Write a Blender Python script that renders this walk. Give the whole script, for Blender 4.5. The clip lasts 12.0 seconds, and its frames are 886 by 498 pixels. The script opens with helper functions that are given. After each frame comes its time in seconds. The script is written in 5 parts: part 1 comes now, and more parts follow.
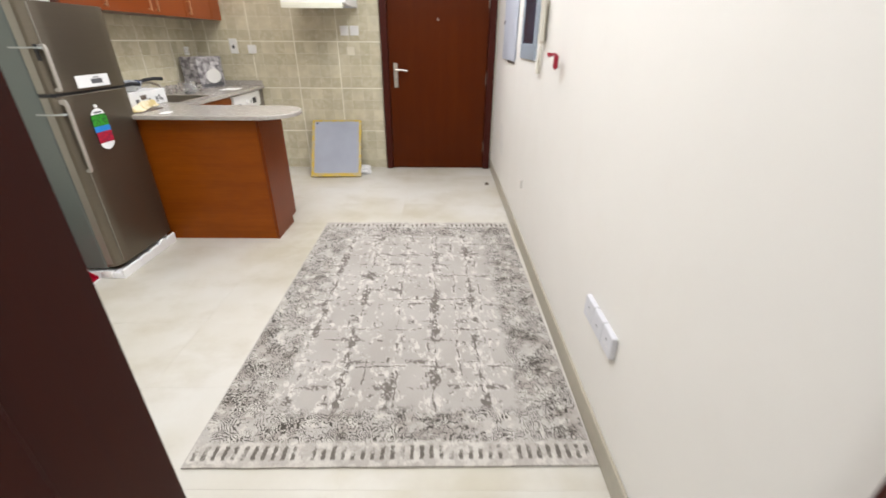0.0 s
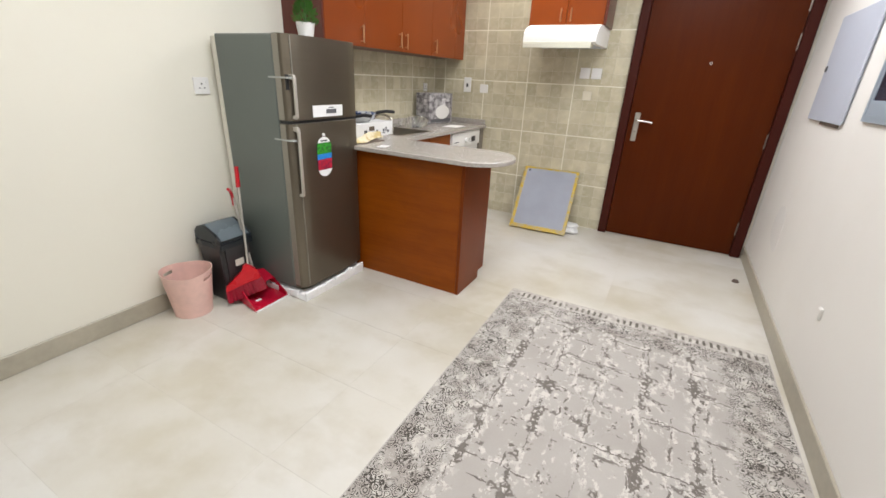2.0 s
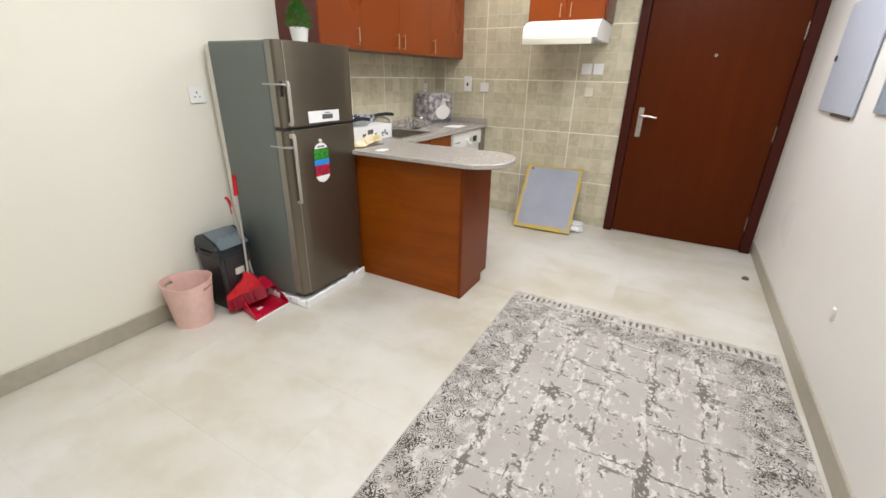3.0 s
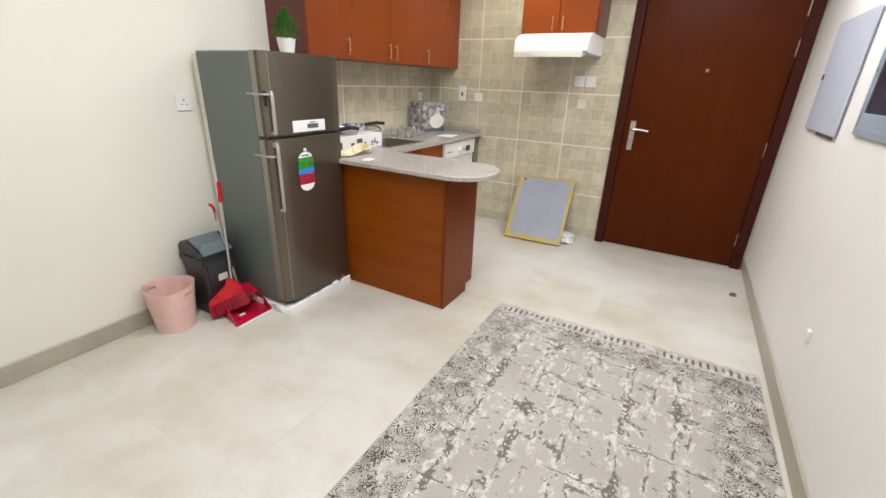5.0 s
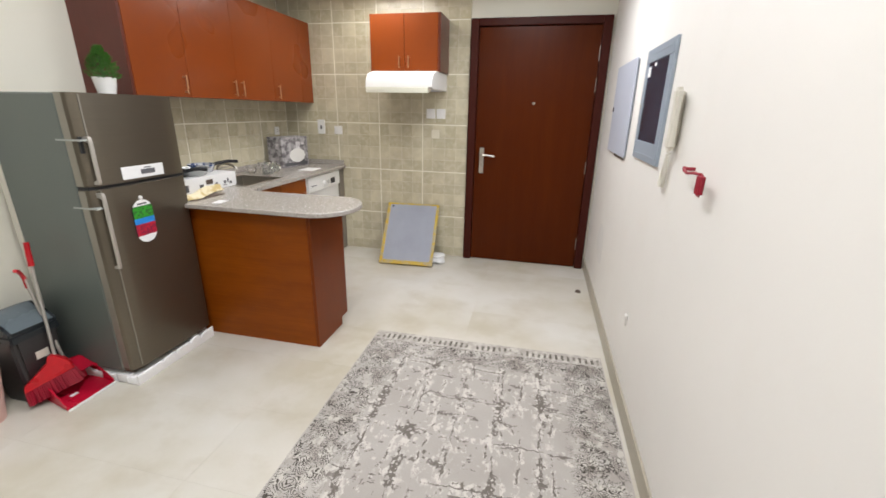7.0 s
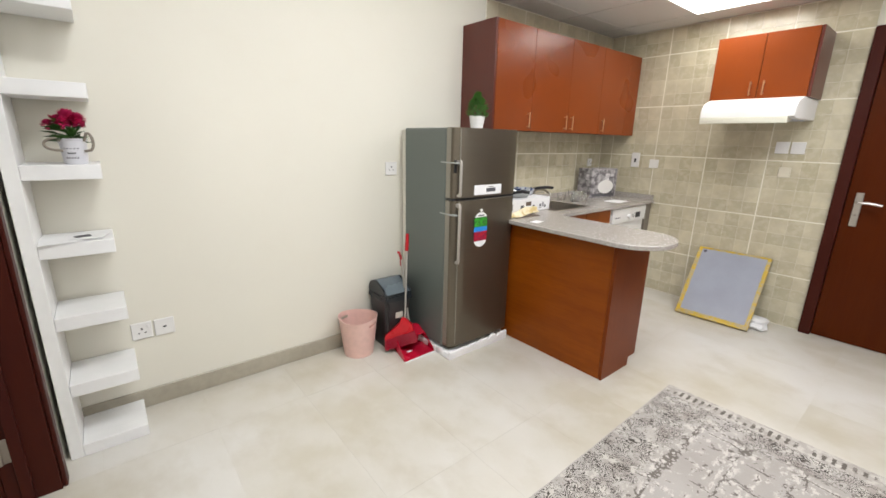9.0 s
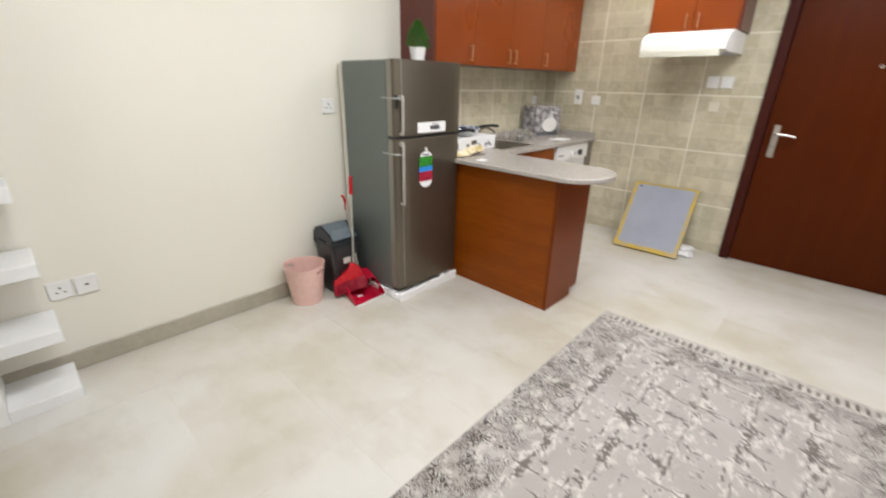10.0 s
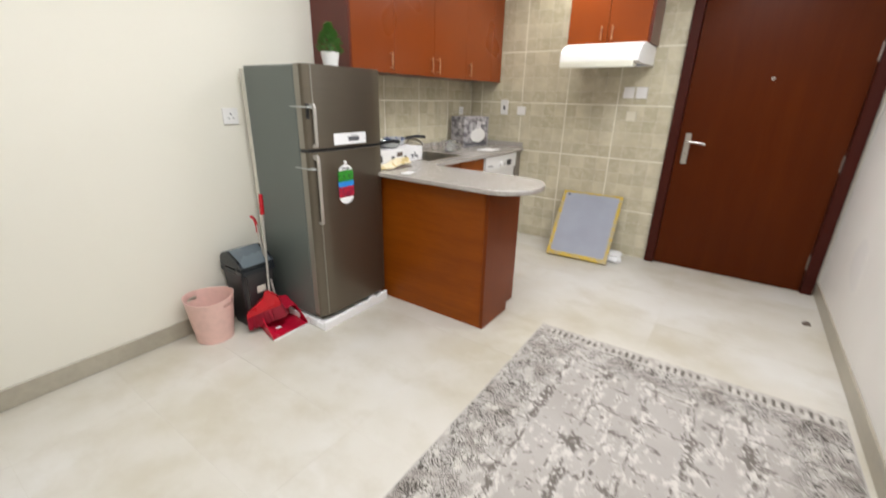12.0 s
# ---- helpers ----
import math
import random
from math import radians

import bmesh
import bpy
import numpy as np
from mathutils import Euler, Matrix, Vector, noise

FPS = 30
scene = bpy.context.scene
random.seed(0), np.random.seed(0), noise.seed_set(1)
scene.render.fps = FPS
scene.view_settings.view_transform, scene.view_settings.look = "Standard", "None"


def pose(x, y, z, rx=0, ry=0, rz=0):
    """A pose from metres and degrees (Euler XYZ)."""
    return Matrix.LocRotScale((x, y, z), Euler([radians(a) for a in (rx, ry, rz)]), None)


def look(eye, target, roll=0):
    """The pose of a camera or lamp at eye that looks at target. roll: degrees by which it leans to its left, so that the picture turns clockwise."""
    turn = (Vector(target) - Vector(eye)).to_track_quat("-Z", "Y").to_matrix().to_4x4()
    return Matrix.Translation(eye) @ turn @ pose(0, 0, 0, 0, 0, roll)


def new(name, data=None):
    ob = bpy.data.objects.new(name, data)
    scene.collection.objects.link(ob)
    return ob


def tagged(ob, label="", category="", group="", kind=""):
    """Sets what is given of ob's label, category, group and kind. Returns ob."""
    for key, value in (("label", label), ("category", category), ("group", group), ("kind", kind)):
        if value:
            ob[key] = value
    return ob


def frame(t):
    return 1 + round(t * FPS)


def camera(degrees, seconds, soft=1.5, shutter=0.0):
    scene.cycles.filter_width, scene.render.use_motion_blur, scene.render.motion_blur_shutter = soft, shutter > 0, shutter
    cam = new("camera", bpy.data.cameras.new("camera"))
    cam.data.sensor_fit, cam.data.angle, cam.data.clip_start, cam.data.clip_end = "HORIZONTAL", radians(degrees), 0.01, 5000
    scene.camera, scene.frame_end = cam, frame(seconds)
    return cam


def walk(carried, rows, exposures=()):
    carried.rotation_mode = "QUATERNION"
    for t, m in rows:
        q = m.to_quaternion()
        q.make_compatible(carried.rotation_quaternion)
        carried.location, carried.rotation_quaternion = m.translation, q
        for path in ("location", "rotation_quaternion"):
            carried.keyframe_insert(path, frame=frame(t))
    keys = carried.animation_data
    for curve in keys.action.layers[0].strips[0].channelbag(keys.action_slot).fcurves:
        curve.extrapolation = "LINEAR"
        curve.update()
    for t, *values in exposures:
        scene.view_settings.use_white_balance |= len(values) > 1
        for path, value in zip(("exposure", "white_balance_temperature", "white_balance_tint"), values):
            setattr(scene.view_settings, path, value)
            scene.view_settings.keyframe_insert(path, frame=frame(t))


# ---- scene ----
cam = camera(93.7, 12.0, 1.6, 0.25)
PATH = [
    (0, (0.2, 0.467, 1.287), (0.207, 2.255, 0.391), 0.4),
    (0.5, (0.186, 0.719, 1.307), (-0.146, 2.518, 0.498), 1.9),
    (1, (0.09, 0.915, 1.299), (-0.48, 2.675, 0.539), 4.2),
    (1.5, (0.031, 0.999, 1.281), (-0.706, 2.696, 0.524), 4.5),
    (2, (0.021, 1.06, 1.282), (-0.832, 2.7, 0.52), 2.8),
    (2.5, (0.02, 1.088, 1.293), (-0.85, 2.717, 0.525), 1.2),
    (4.5, (0.124, 1.2, 1.323), (-0.799, 2.795, 0.547), 2.1),
    (5, (0.139, 1.189, 1.339), (-0.767, 2.806, 0.588), 2.1),
    (5.5, (0.177, 1.166, 1.359), (-0.659, 2.837, 0.646), 1.5),
    (6, (0.173, 1.153, 1.365), (-0.492, 2.914, 0.69), 1.5),
    (6.5, (0.234, 1.172, 1.377), (-0.197, 3.017, 0.737), 1.4),
    (6.7, (0.248, 1.176, 1.4), (-0.107, 3.038, 0.761), 1.4),
    (8.3, (0.169, 1.089, 1.385), (-1.035, 2.598, 0.86), 0.4),
    (8.5, (0.134, 1.07, 1.391), (-1.156, 2.505, 0.864), 0.9),
    (9, (0.133, 1.049, 1.375), (-1.364, 2.274, 0.866), 1.3),
    (9.5, (0.128, 1.05, 1.378), (-1.369, 2.258, 0.829), 1.6),
    (10, (0.142, 1.075, 1.33), (-1.136, 2.422, 0.587), 1.1),
    (10.2, (0.179, 1.089, 1.278), (-0.902, 2.52, 0.394), 0.8),
    (10.5, (0.238, 1.115, 1.172), (-0.595, 2.589, 0.107), 0.3),
    (11, (0.276, 1.108, 1.093), (-0.319, 2.498, -0.217), -0.5),
    (11.5, (0.229, 1.174, 1.196), (-0.533, 2.684, 0.13), 0.1),
    (12, (0.074, 1.259, 1.307), (-0.995, 2.803, 0.62), 1.3),
]
EXPOSURES = [(0, -0.17), (0.5, -0.36), (1.0, -0.26), (5.0, -0.25), (6.5, -0.38), (8.5, -0.25), (9.5, -0.26), (11, -0.32), (12, -0.26)]
walk(cam, [(t, look(eye, target, roll)) for t, eye, target, roll in PATH], EXPOSURES)

# ---------- white balance and exposure follow the walk rows above; lights ----------
def area_light(name, loc, sx, sy, power, col=(1, 1, 1)):
    d = bpy.data.lights.new(name, "AREA")
    d.shape, d.size, d.size_y, d.energy, d.color = "RECTANGLE", sx, sy, power, col
    ob = new(name, d)
    ob.location = loc
    return ob


LIVING_LAMPS = ((-0.42, 1.60, 2.85), (-0.62, 2.65, 2.85))
KITCHEN_LAMPS = ((-1.14, 4.53, 2.36), (0.06, 3.93, 2.36))
for (x, y, z), watts, tint in zip(KITCHEN_LAMPS, (10, 20), ((1.0, 0.975, 0.93), (0.940, 0.967, 1.03))):
    area_light("kitchen_lamp_light", (x, y, z - 0.017), 0.56, 0.56, watts, tint)
for (x, y, z), watts in zip(LIVING_LAMPS, (38, 26)):
    area_light("living_lamp_light", (x, y, z - 0.017), 0.56, 0.56, watts, (0.925, 0.945, 0.998))
# added fill from the room behind; its lamp is assumed and out of view
area_light("bedroom_fill_light", (-0.6, -1.0, 2.833), 0.56, 0.56, 26, (0.925, 0.951, 1.012))
world = bpy.data.worlds.new("world")
world.use_nodes = True
scene.world = world
world.node_tree.nodes["Background"].inputs[0].default_value = (0.5, 0.55, 0.6, 1)
world.node_tree.nodes["Background"].inputs[1].default_value = 0.3


# ---------- materials ----------
class Mat:
    """A small builder for node materials."""

    def __init__(self, name, rough=0.5, metal=0.0, color=(0.5, 0.5, 0.5)):
        self.m = bpy.data.materials.new(name)
        self.m.use_nodes = True
        self.t = self.m.node_tree
        self.b = self.t.nodes["Principled BSDF"]
        self.b.inputs["Roughness"].default_value = rough
        self.b.inputs["Metallic"].default_value = metal
        self.b.inputs["Base Color"].default_value = (*color, 1)

    def link(self, a, b):
        self.t.links.new(a, b)

    def put(self, sock, v):
        if isinstance(v, (int, float)):
            sock.default_value = v
        elif isinstance(v, tuple):
            sock.default_value = (*v, 1) if len(v) == 3 and len(sock.default_value) == 4 else v
        else:
            self.link(v, sock)

    def coords(self, scale=(1, 1, 1), kind="Object", rot=(0, 0, 0)):
        tc = self.t.nodes.new("ShaderNodeTexCoord")
        mp = self.t.nodes.new("ShaderNodeMapping")
        mp.inputs["Scale"].default_value = scale
        mp.inputs["Rotation"].default_value = rot
        self.link(tc.outputs[kind], mp.inputs["Vector"])
        return mp.outputs[0]

    def world_pos(self, scale=(1, 1, 1)):
        g = self.t.nodes.new("ShaderNodeNewGeometry")
        mp = self.t.nodes.new("ShaderNodeMapping")
        mp.inputs["Scale"].default_value = scale
        self.link(g.outputs["Position"], mp.inputs["Vector"])
        return mp.outputs[0]

    def noise(self, vec, scale, detail=4.0, rough=0.55, dist=0.0, col=False):
        n = self.t.nodes.new("ShaderNodeTexNoise")
        self.put(n.inputs["Vector"], vec)
        n.inputs["Scale"].default_value = scale
        n.inputs["Detail"].default_value = detail
        n.inputs["Roughness"].default_value = rough
        n.inputs["Distortion"].default_value = dist
        return n.outputs["Color" if col else "Fac"]

    def voronoi(self, vec, scale, feature="F1", out="Distance"):
        n = self.t.nodes.new("ShaderNodeTexVoronoi")
        n.feature = feature
        self.put(n.inputs["Vector"], vec)
        n.inputs["Scale"].default_value = scale
        return n.outputs[out]

    def math(self, op, a, b=0.0, c=0.0):
        n = self.t.nodes.new("ShaderNodeMath")
        n.operation = op
        for k, v in enumerate((a, b, c)):
            self.put(n.inputs[k], v)
        return n.outputs[0]

    def vmath(self, op, a, b):
        n = self.t.nodes.new("ShaderNodeVectorMath")
        n.operation = op
        self.put(n.inputs[0], a)
        if isinstance(b, (int, float)):
            n.inputs["Scale"].default_value = b
        else:
            self.put(n.inputs[1], b)
        return n.outputs[0]

    def ramp(self, v, lo, hi, a=0.0, b=1.0):
        n = self.t.nodes.new("ShaderNodeMapRange")
        for k, x in enumerate((v, lo, hi, a, b)):
            self.put(n.inputs[k], x)
        return n.outputs[0]

    def mix(self, f, a, b):
        n = self.t.nodes.new("ShaderNodeMix")
        n.data_type = "RGBA"
        self.put(n.inputs["Factor"], f)
        self.put(n.inputs[6], a)
        self.put(n.inputs[7], b)
        return n.outputs[2]

    def xyz(self, vec):
        n = self.t.nodes.new("ShaderNodeSeparateXYZ")
        self.link(vec, n.inputs[0])
        return n.outputs

    def island(self):
        return self.t.nodes.new("ShaderNodeNewGeometry").outputs["Random Per Island"]

    def rand(self):
        return self.t.nodes.new("ShaderNodeObjectInfo").outputs["Random"]

    def color(self, v):
        self.put(self.b.inputs["Base Color"], v)

    def rough(self, v):
        self.put(self.b.inputs["Roughness"], v)

    def bump(self, h, strength=0.2, dist=0.001):
        n = self.t.nodes.new("ShaderNodeBump")
        n.inputs["Strength"].default_value = strength
        n.inputs["Distance"].default_value = dist
        self.link(h, n.inputs["Height"])
        self.link(n.outputs[0], self.b.inputs["Normal"])


def plain(name, color, rough=0.5, metal=0.0, vary=0.12, grain=60.0, bump=0.1, coat=0.0):
    m = Mat(name, rough, metal)
    p = m.coords()
    n1, n2 = m.noise(p, 3.0), m.noise(p, grain, 3.0)
    dark = tuple(c * (1 - vary) for c in color)
    light = tuple(min(1, c * (1 + vary * 0.6)) for c in color)
    m.color(m.mix(m.ramp(m.math("ADD", m.math("MULTIPLY", n1, 0.7), m.math("MULTIPLY", n2, 0.3)), 0.35, 0.65), dark, light))
    m.rough(m.ramp(n1, 0.3, 0.7, max(0.02, rough - 0.06), min(1, rough + 0.06)))
    if bump:
        m.bump(n2, bump, 0.0006)
    m.b.inputs["Coat Weight"].default_value = coat
    return m.m


def paint_material(name, color):
    m = Mat(name, 0.55)
    p = m.world_pos()
    big, mid, fine = m.noise(p, 0.7, 3), m.noise(p, 5.0, 4), m.noise(p, 140.0, 2)
    c = m.mix(m.ramp(big, 0.35, 0.7), tuple(x * 0.965 for x in color), color)
    c = m.mix(m.math("MULTIPLY", m.ramp(mid, 0.55, 0.8), 0.25), c, tuple(x * y for x, y in zip(color, (0.95, 0.93, 0.9))))
    m.color(c)
    m.rough(m.ramp(mid, 0.3, 0.7, 0.45, 0.6))
    m.bump(m.math("ADD", m.math("MULTIPLY", mid, 0.6), m.math("MULTIPLY", fine, 0.4)), 0.12, 0.002)
    return m.m


def wood_material(name, dark, light, axis="Z", rough=0.3, gap=18.0, spec=0.5):
    m = Mat(name, rough)
    s = {"X": (0.6, gap, gap), "Y": (gap, 0.6, gap), "Z": (gap, gap, 0.6)}[axis]
    p = m.world_pos(s)
    warp = m.vmath("ADD", p, m.vmath("SCALE", m.noise(m.world_pos((1.5, 1.5, 0.6)), 2.0, 3, col=True), 2.2))
    g1, g2 = m.noise(warp, 0.8, 5, 0.6), m.noise(m.world_pos(tuple(8 * v for v in s)), 1.0, 3)
    f = m.ramp(m.math("ADD", m.math("MULTIPLY", g1, 0.6), m.math("MULTIPLY", g2, 0.4)), 0.3, 0.72)
    c = m.mix(f, dark, light)
    big = m.noise(m.world_pos(), 1.6, 2)
    c = m.mix(m.ramp(big, 0.4, 0.75, 0.0, 0.3), c, tuple(x * 0.7 for x in dark))
    m.color(c)
    m.rough(m.ramp(big, 0.3, 0.7, rough - 0.01, rough + 0.04))
    m.bump(g2, 0.08, 0.0005)
    m.b.inputs["Specular IOR Level"].default_value = spec
    return m.m


def floor_tile_material():
    m = Mat("porcelain_floor_tile", 0.28)
    p = m.world_pos()
    shift = m.t.nodes.new("ShaderNodeCombineXYZ")
    m.put(shift.inputs[2], m.math("MULTIPLY", m.rand(), 0.35))
    q = m.vmath("ADD", p, shift.outputs[0])
    cloud, mid, fine = m.noise(q, 1.5, 3, 0.5), m.noise(q, 4.5, 4, 0.55), m.noise(q, 70.0, 2)
    c = m.mix(m.ramp(cloud, 0.36, 0.64), (0.50, 0.46, 0.36), (0.64, 0.622, 0.578))
    c = m.mix(m.ramp(mid, 0.42, 0.62, 0.0, 0.55), c, (0.615, 0.59, 0.535))
    c = m.mix(m.ramp(m.noise(m.world_pos((1, 1.3, 1)), 2.6, 4, 0.6), 0.5, 0.68, 0.0, 0.45), c, (0.46, 0.415, 0.32))
    c = m.mix(m.math("MULTIPLY", fine, 0.10), c, (0.42, 0.38, 0.31))
    m.color(c)
    m.rough(0.31)
    m.bump(fine, 0.03, 0.0006)
    return m.m


def wall_tile_material():
    m = Mat("ceramic_wall_tile", 0.22)
    p = m.world_pos()
    cloud, mid, fine = m.noise(p, 2.2, 3), m.noise(p, 9.0, 3, 0.5), m.noise(p, 70.0, 2)
    c = m.mix(m.ramp(m.island(), 0.0, 1.0), (0.46, 0.41, 0.272), (0.67, 0.615, 0.445))
    c = m.mix(m.ramp(m.noise(p, 20.0, 4, 0.6), 0.46, 0.60, 0.0, 0.5), c, (0.68, 0.63, 0.49))
    c = m.mix(m.ramp(mid, 0.40, 0.62, 0.0, 0.5), c, (0.43, 0.385, 0.27))
    c = m.mix(m.ramp(cloud, 0.3, 0.7, 0.0, 0.35), c, (0.62, 0.575, 0.45))
    c = m.mix(m.math("MULTIPLY", fine, 0.15), c, (0.36, 0.33, 0.25))
    m.color(c)
    m.rough(0.20)
    m.bump(fine, 0.03, 0.0006)
    return m.m


def granite_material():
    m = Mat("speckled_granite", 0.22)
    p = m.world_pos()
    a, b, c3 = m.noise(p, 75.0, 4, 0.7), m.noise(p, 120.0, 2), m.noise(p, 210.0, 2)
    c = m.mix(m.ramp(a, 0.36, 0.64), (0.34, 0.31, 0.28), (0.46, 0.43, 0.395))
    c = m.mix(m.ramp(c3, 0.56, 0.66, 0.0, 0.55), c, (0.17, 0.14, 0.12))
    c = m.mix(m.ramp(b, 0.58, 0.68, 0.0, 0.35), c, (0.64, 0.61, 0.57))
    m.color(c)
    m.rough(m.ramp(a, 0.3, 0.7, 0.16, 0.3))
    return m.m


RUG_W, RUG_L = 1.402, 2.096


def rug_material():
    m = Mat("distressed_woven_rug", 0.95)
    p = m.coords()
    x, y, _ = m.xyz(p)
    # distance from the nearest edge, sides and ends
    side = m.math("SUBTRACT", RUG_W / 2, m.math("ABSOLUTE", x))
    end = m.math("SUBTRACT", RUG_L / 2, m.math("ABSOLUTE", y))
    w1 = m.vmath("SCALE", m.vmath("SUBTRACT", m.noise(p, 6.0, 3, 0.6, col=True), (0.5, 0.5, 0.5)), 0.06)
    w2 = m.vmath("SCALE", m.vmath("SUBTRACT", m.noise(p, 60.0, 3, 0.6, col=True), (0.5, 0.5, 0.5)), 0.028)
    q = m.vmath("ADD", m.vmath("ADD", p, w1), w2)

    qx, qy, _ = m.xyz(q)
    patch = m.noise(p, 4.6, 4, 0.6)
    patch2 = m.noise(p, 9.0, 4, 0.65)

    def near_line(v, gap, off):
        return m.math("PINGPONG", m.math("ADD", v, off + 4 * gap), gap / 2)

    # long worn lines along the rug with blots on them, thin short lines across it
    along, along2 = near_line(qx, 0.196, 0.05), near_line(qx, 0.137, 0.02)
    across, across2 = near_line(qy, 0.265, 0.04), near_line(qy, 0.150, 0.09)
    wide = m.ramp(m.noise(p, 38.0, 3, 0.6), 0.45, 0.66, 0.0015, 0.0085)
    lines = m.math("LESS_THAN", along, wide)
    lines = m.math("MULTIPLY", lines, m.ramp(m.noise(m.coords((6.5, 2.6, 1.0)), 1.6, 4, 0.65), 0.47, 0.50))
    net = m.ramp(m.voronoi(m.vmath("ADD", p, m.vmath("SCALE", m.noise(p, 30.0, 2, col=True), 0.02)), 44.0, "DISTANCE_TO_EDGE"), 0.20, 0.15)
    close = m.math("MAXIMUM", m.ramp(along, 0.026, 0.020), m.math("MULTIPLY", m.ramp(across2, 0.016, 0.010), 0.9))
    net = m.math("MULTIPLY", net, m.math("MULTIPLY", close, m.ramp(m.noise(m.coords((1.2, 1.0, 1.0)), 8.0, 3, 0.6), 0.535, 0.56)))
    lines = m.math("MAXIMUM", lines, net)
    lines2 = m.math("MULTIPLY", m.ramp(along2, 0.0045, 0.003), m.ramp(m.noise(m.coords((7.0, 3.0, 1.0)), 3.0, 4, 0.65), 0.54, 0.56))
    cross = m.math("MULTIPLY", m.ramp(across, 0.0042, 0.003), m.ramp(m.noise(m.coords((3.0, 6.0, 1.0)), 1.7, 4, 0.65), 0.49, 0.51))
    cross2 = m.math("MULTIPLY", m.ramp(across2, 0.0035, 0.0025), m.ramp(m.noise(m.coords((3.0, 7.0, 1.0)), 2.7, 4, 0.65), 0.54, 0.56))
    spot = m.math("MULTIPLY", m.ramp(m.noise(p, 30.0, 4, 0.6), 0.61, 0.63), m.ramp(patch2, 0.50, 0.54))
    dark = m.math("MAXIMUM", m.math("MAXIMUM", m.math("MAXIMUM", lines, lines2), m.math("MAXIMUM", cross, cross2)), spot)
    lightp = m.ramp(m.noise(m.coords((1.8, 1.0, 1.0)), 24.0, 5, 0.7), 0.50, 0.54)
    near = m.math("MAXIMUM", m.ramp(along, 0.040, 0.022), m.math("MAXIMUM", m.ramp(across, 0.022, 0.010), m.ramp(along2, 0.016, 0.008)))
    lightf = m.math("MULTIPLY", lightp, m.math("MAXIMUM", m.math("MULTIPLY", near, m.ramp(patch, 0.40, 0.48)), m.ramp(patch2, 0.53, 0.57)))
    base = m.mix(m.ramp(m.noise(p, 3.0, 3), 0.35, 0.65), (0.385, 0.356, 0.328), (0.440, 0.412, 0.383))
    c = m.mix(m.math("MULTIPLY", lightf, 0.85), base, (0.64, 0.61, 0.565))
    c = m.mix(m.math("MULTIPLY", dark, 0.9), c, (0.125, 0.107, 0.093))
    # scrolled border: rings round scattered centres, broken by wear
    ringc = m.vmath("ADD", p, m.vmath("SCALE", m.noise(p, 16.0, 3, col=True), 0.045))
    big = m.ramp(m.math("SINE", m.math("MULTIPLY", m.voronoi(ringc, 12.0), 62.0)), 0.1, 0.5)
    small = m.ramp(m.math("SINE", m.math("MULTIPLY", m.voronoi(ringc, 32.0), 27.0)), 0.1, 0.55)
    wave = m.ramp(m.math("SINE", m.math("MULTIPLY", m.noise(p, 16.0, 2, 0.5, 0.5), 72.0)), 0.1, 0.5)
    pick = m.noise(p, 7.5, 2)
    scroll = m.math("MAXIMUM", m.math("MULTIPLY", small, m.ramp(pick, 0.56, 0.54)),
                    m.math("MAXIMUM", m.math("MULTIPLY", big, m.ramp(pick, 0.555, 0.575)), m.math("MULTIPLY", wave, m.ramp(pick, 0.42, 0.40))))
    wear = m.ramp(m.noise(p, 11.0, 5, 0.75), 0.42, 0.48)
    edge = m.math("MINIMUM", side, m.math("SUBTRACT", end, 0.02))
    ragged = m.math("ADD", edge, m.math("MULTIPLY", m.math("SUBTRACT", patch2, 0.5), 0.16))
    border = m.ramp(ragged, 0.235, 0.19)
    bcol = m.mix(m.ramp(m.noise(p, 7.0, 4, 0.6), 0.40, 0.56), (0.37, 0.335, 0.305), (0.46, 0.43, 0.40))
    bcol = m.mix(m.math("MULTIPLY", m.ramp(m.noise(p, 17.0, 5, 0.7), 0.53, 0.58), 0.8), bcol, (0.60, 0.57, 0.52))
    bcol = m.mix(m.math("MULTIPLY", m.math("MULTIPLY", scroll, wear), 1.0), bcol, (0.055, 0.047, 0.038))
    c = m.mix(border, c, bcol)
    # short dashes across both ends
    dash = m.ramp(m.math("SINE", m.math("MULTIPLY", m.math("ADD", x, m.math("MULTIPLY", m.noise(p, 90.0, 3), 0.016)), 185.0)), 0.1, 0.4)
    band = m.math("MULTIPLY", m.ramp(end, 0.022, 0.030), m.ramp(end, 0.086, 0.076))
    wearb = m.ramp(m.noise(p, 8.0, 5, 0.7), 0.42, 0.5)
    ends = m.ramp(end, 0.105, 0.09)
    c = m.mix(m.math("MULTIPLY", ends, 0.85), c, m.mix(m.ramp(m.noise(p, 22.0, 4), 0.46, 0.58), (0.44, 0.405, 0.37), (0.62, 0.59, 0.54)))
    c = m.mix(m.math("MULTIPLY", m.math("MULTIPLY", dash, band), m.math("MULTIPLY", wearb, 0.95)), c, (0.11, 0.095, 0.08))
    # thin selvedge along the long sides
    c = m.mix(m.ramp(side, 0.006, 0.003), c, (0.46, 0.43, 0.40))
    pile = m.noise(p, 420.0, 2)
    c = m.mix(m.ramp(pile, 0.3, 0.7, 0.12, 0.0), c, (0.12, 0.10, 0.09))
    m.color(c)
    m.bump(m.math("ADD", m.math("MULTIPLY", pile, 0.5), m.math("MULTIPLY", dark, -0.8)), 0.5, 0.0015)
    return m.m


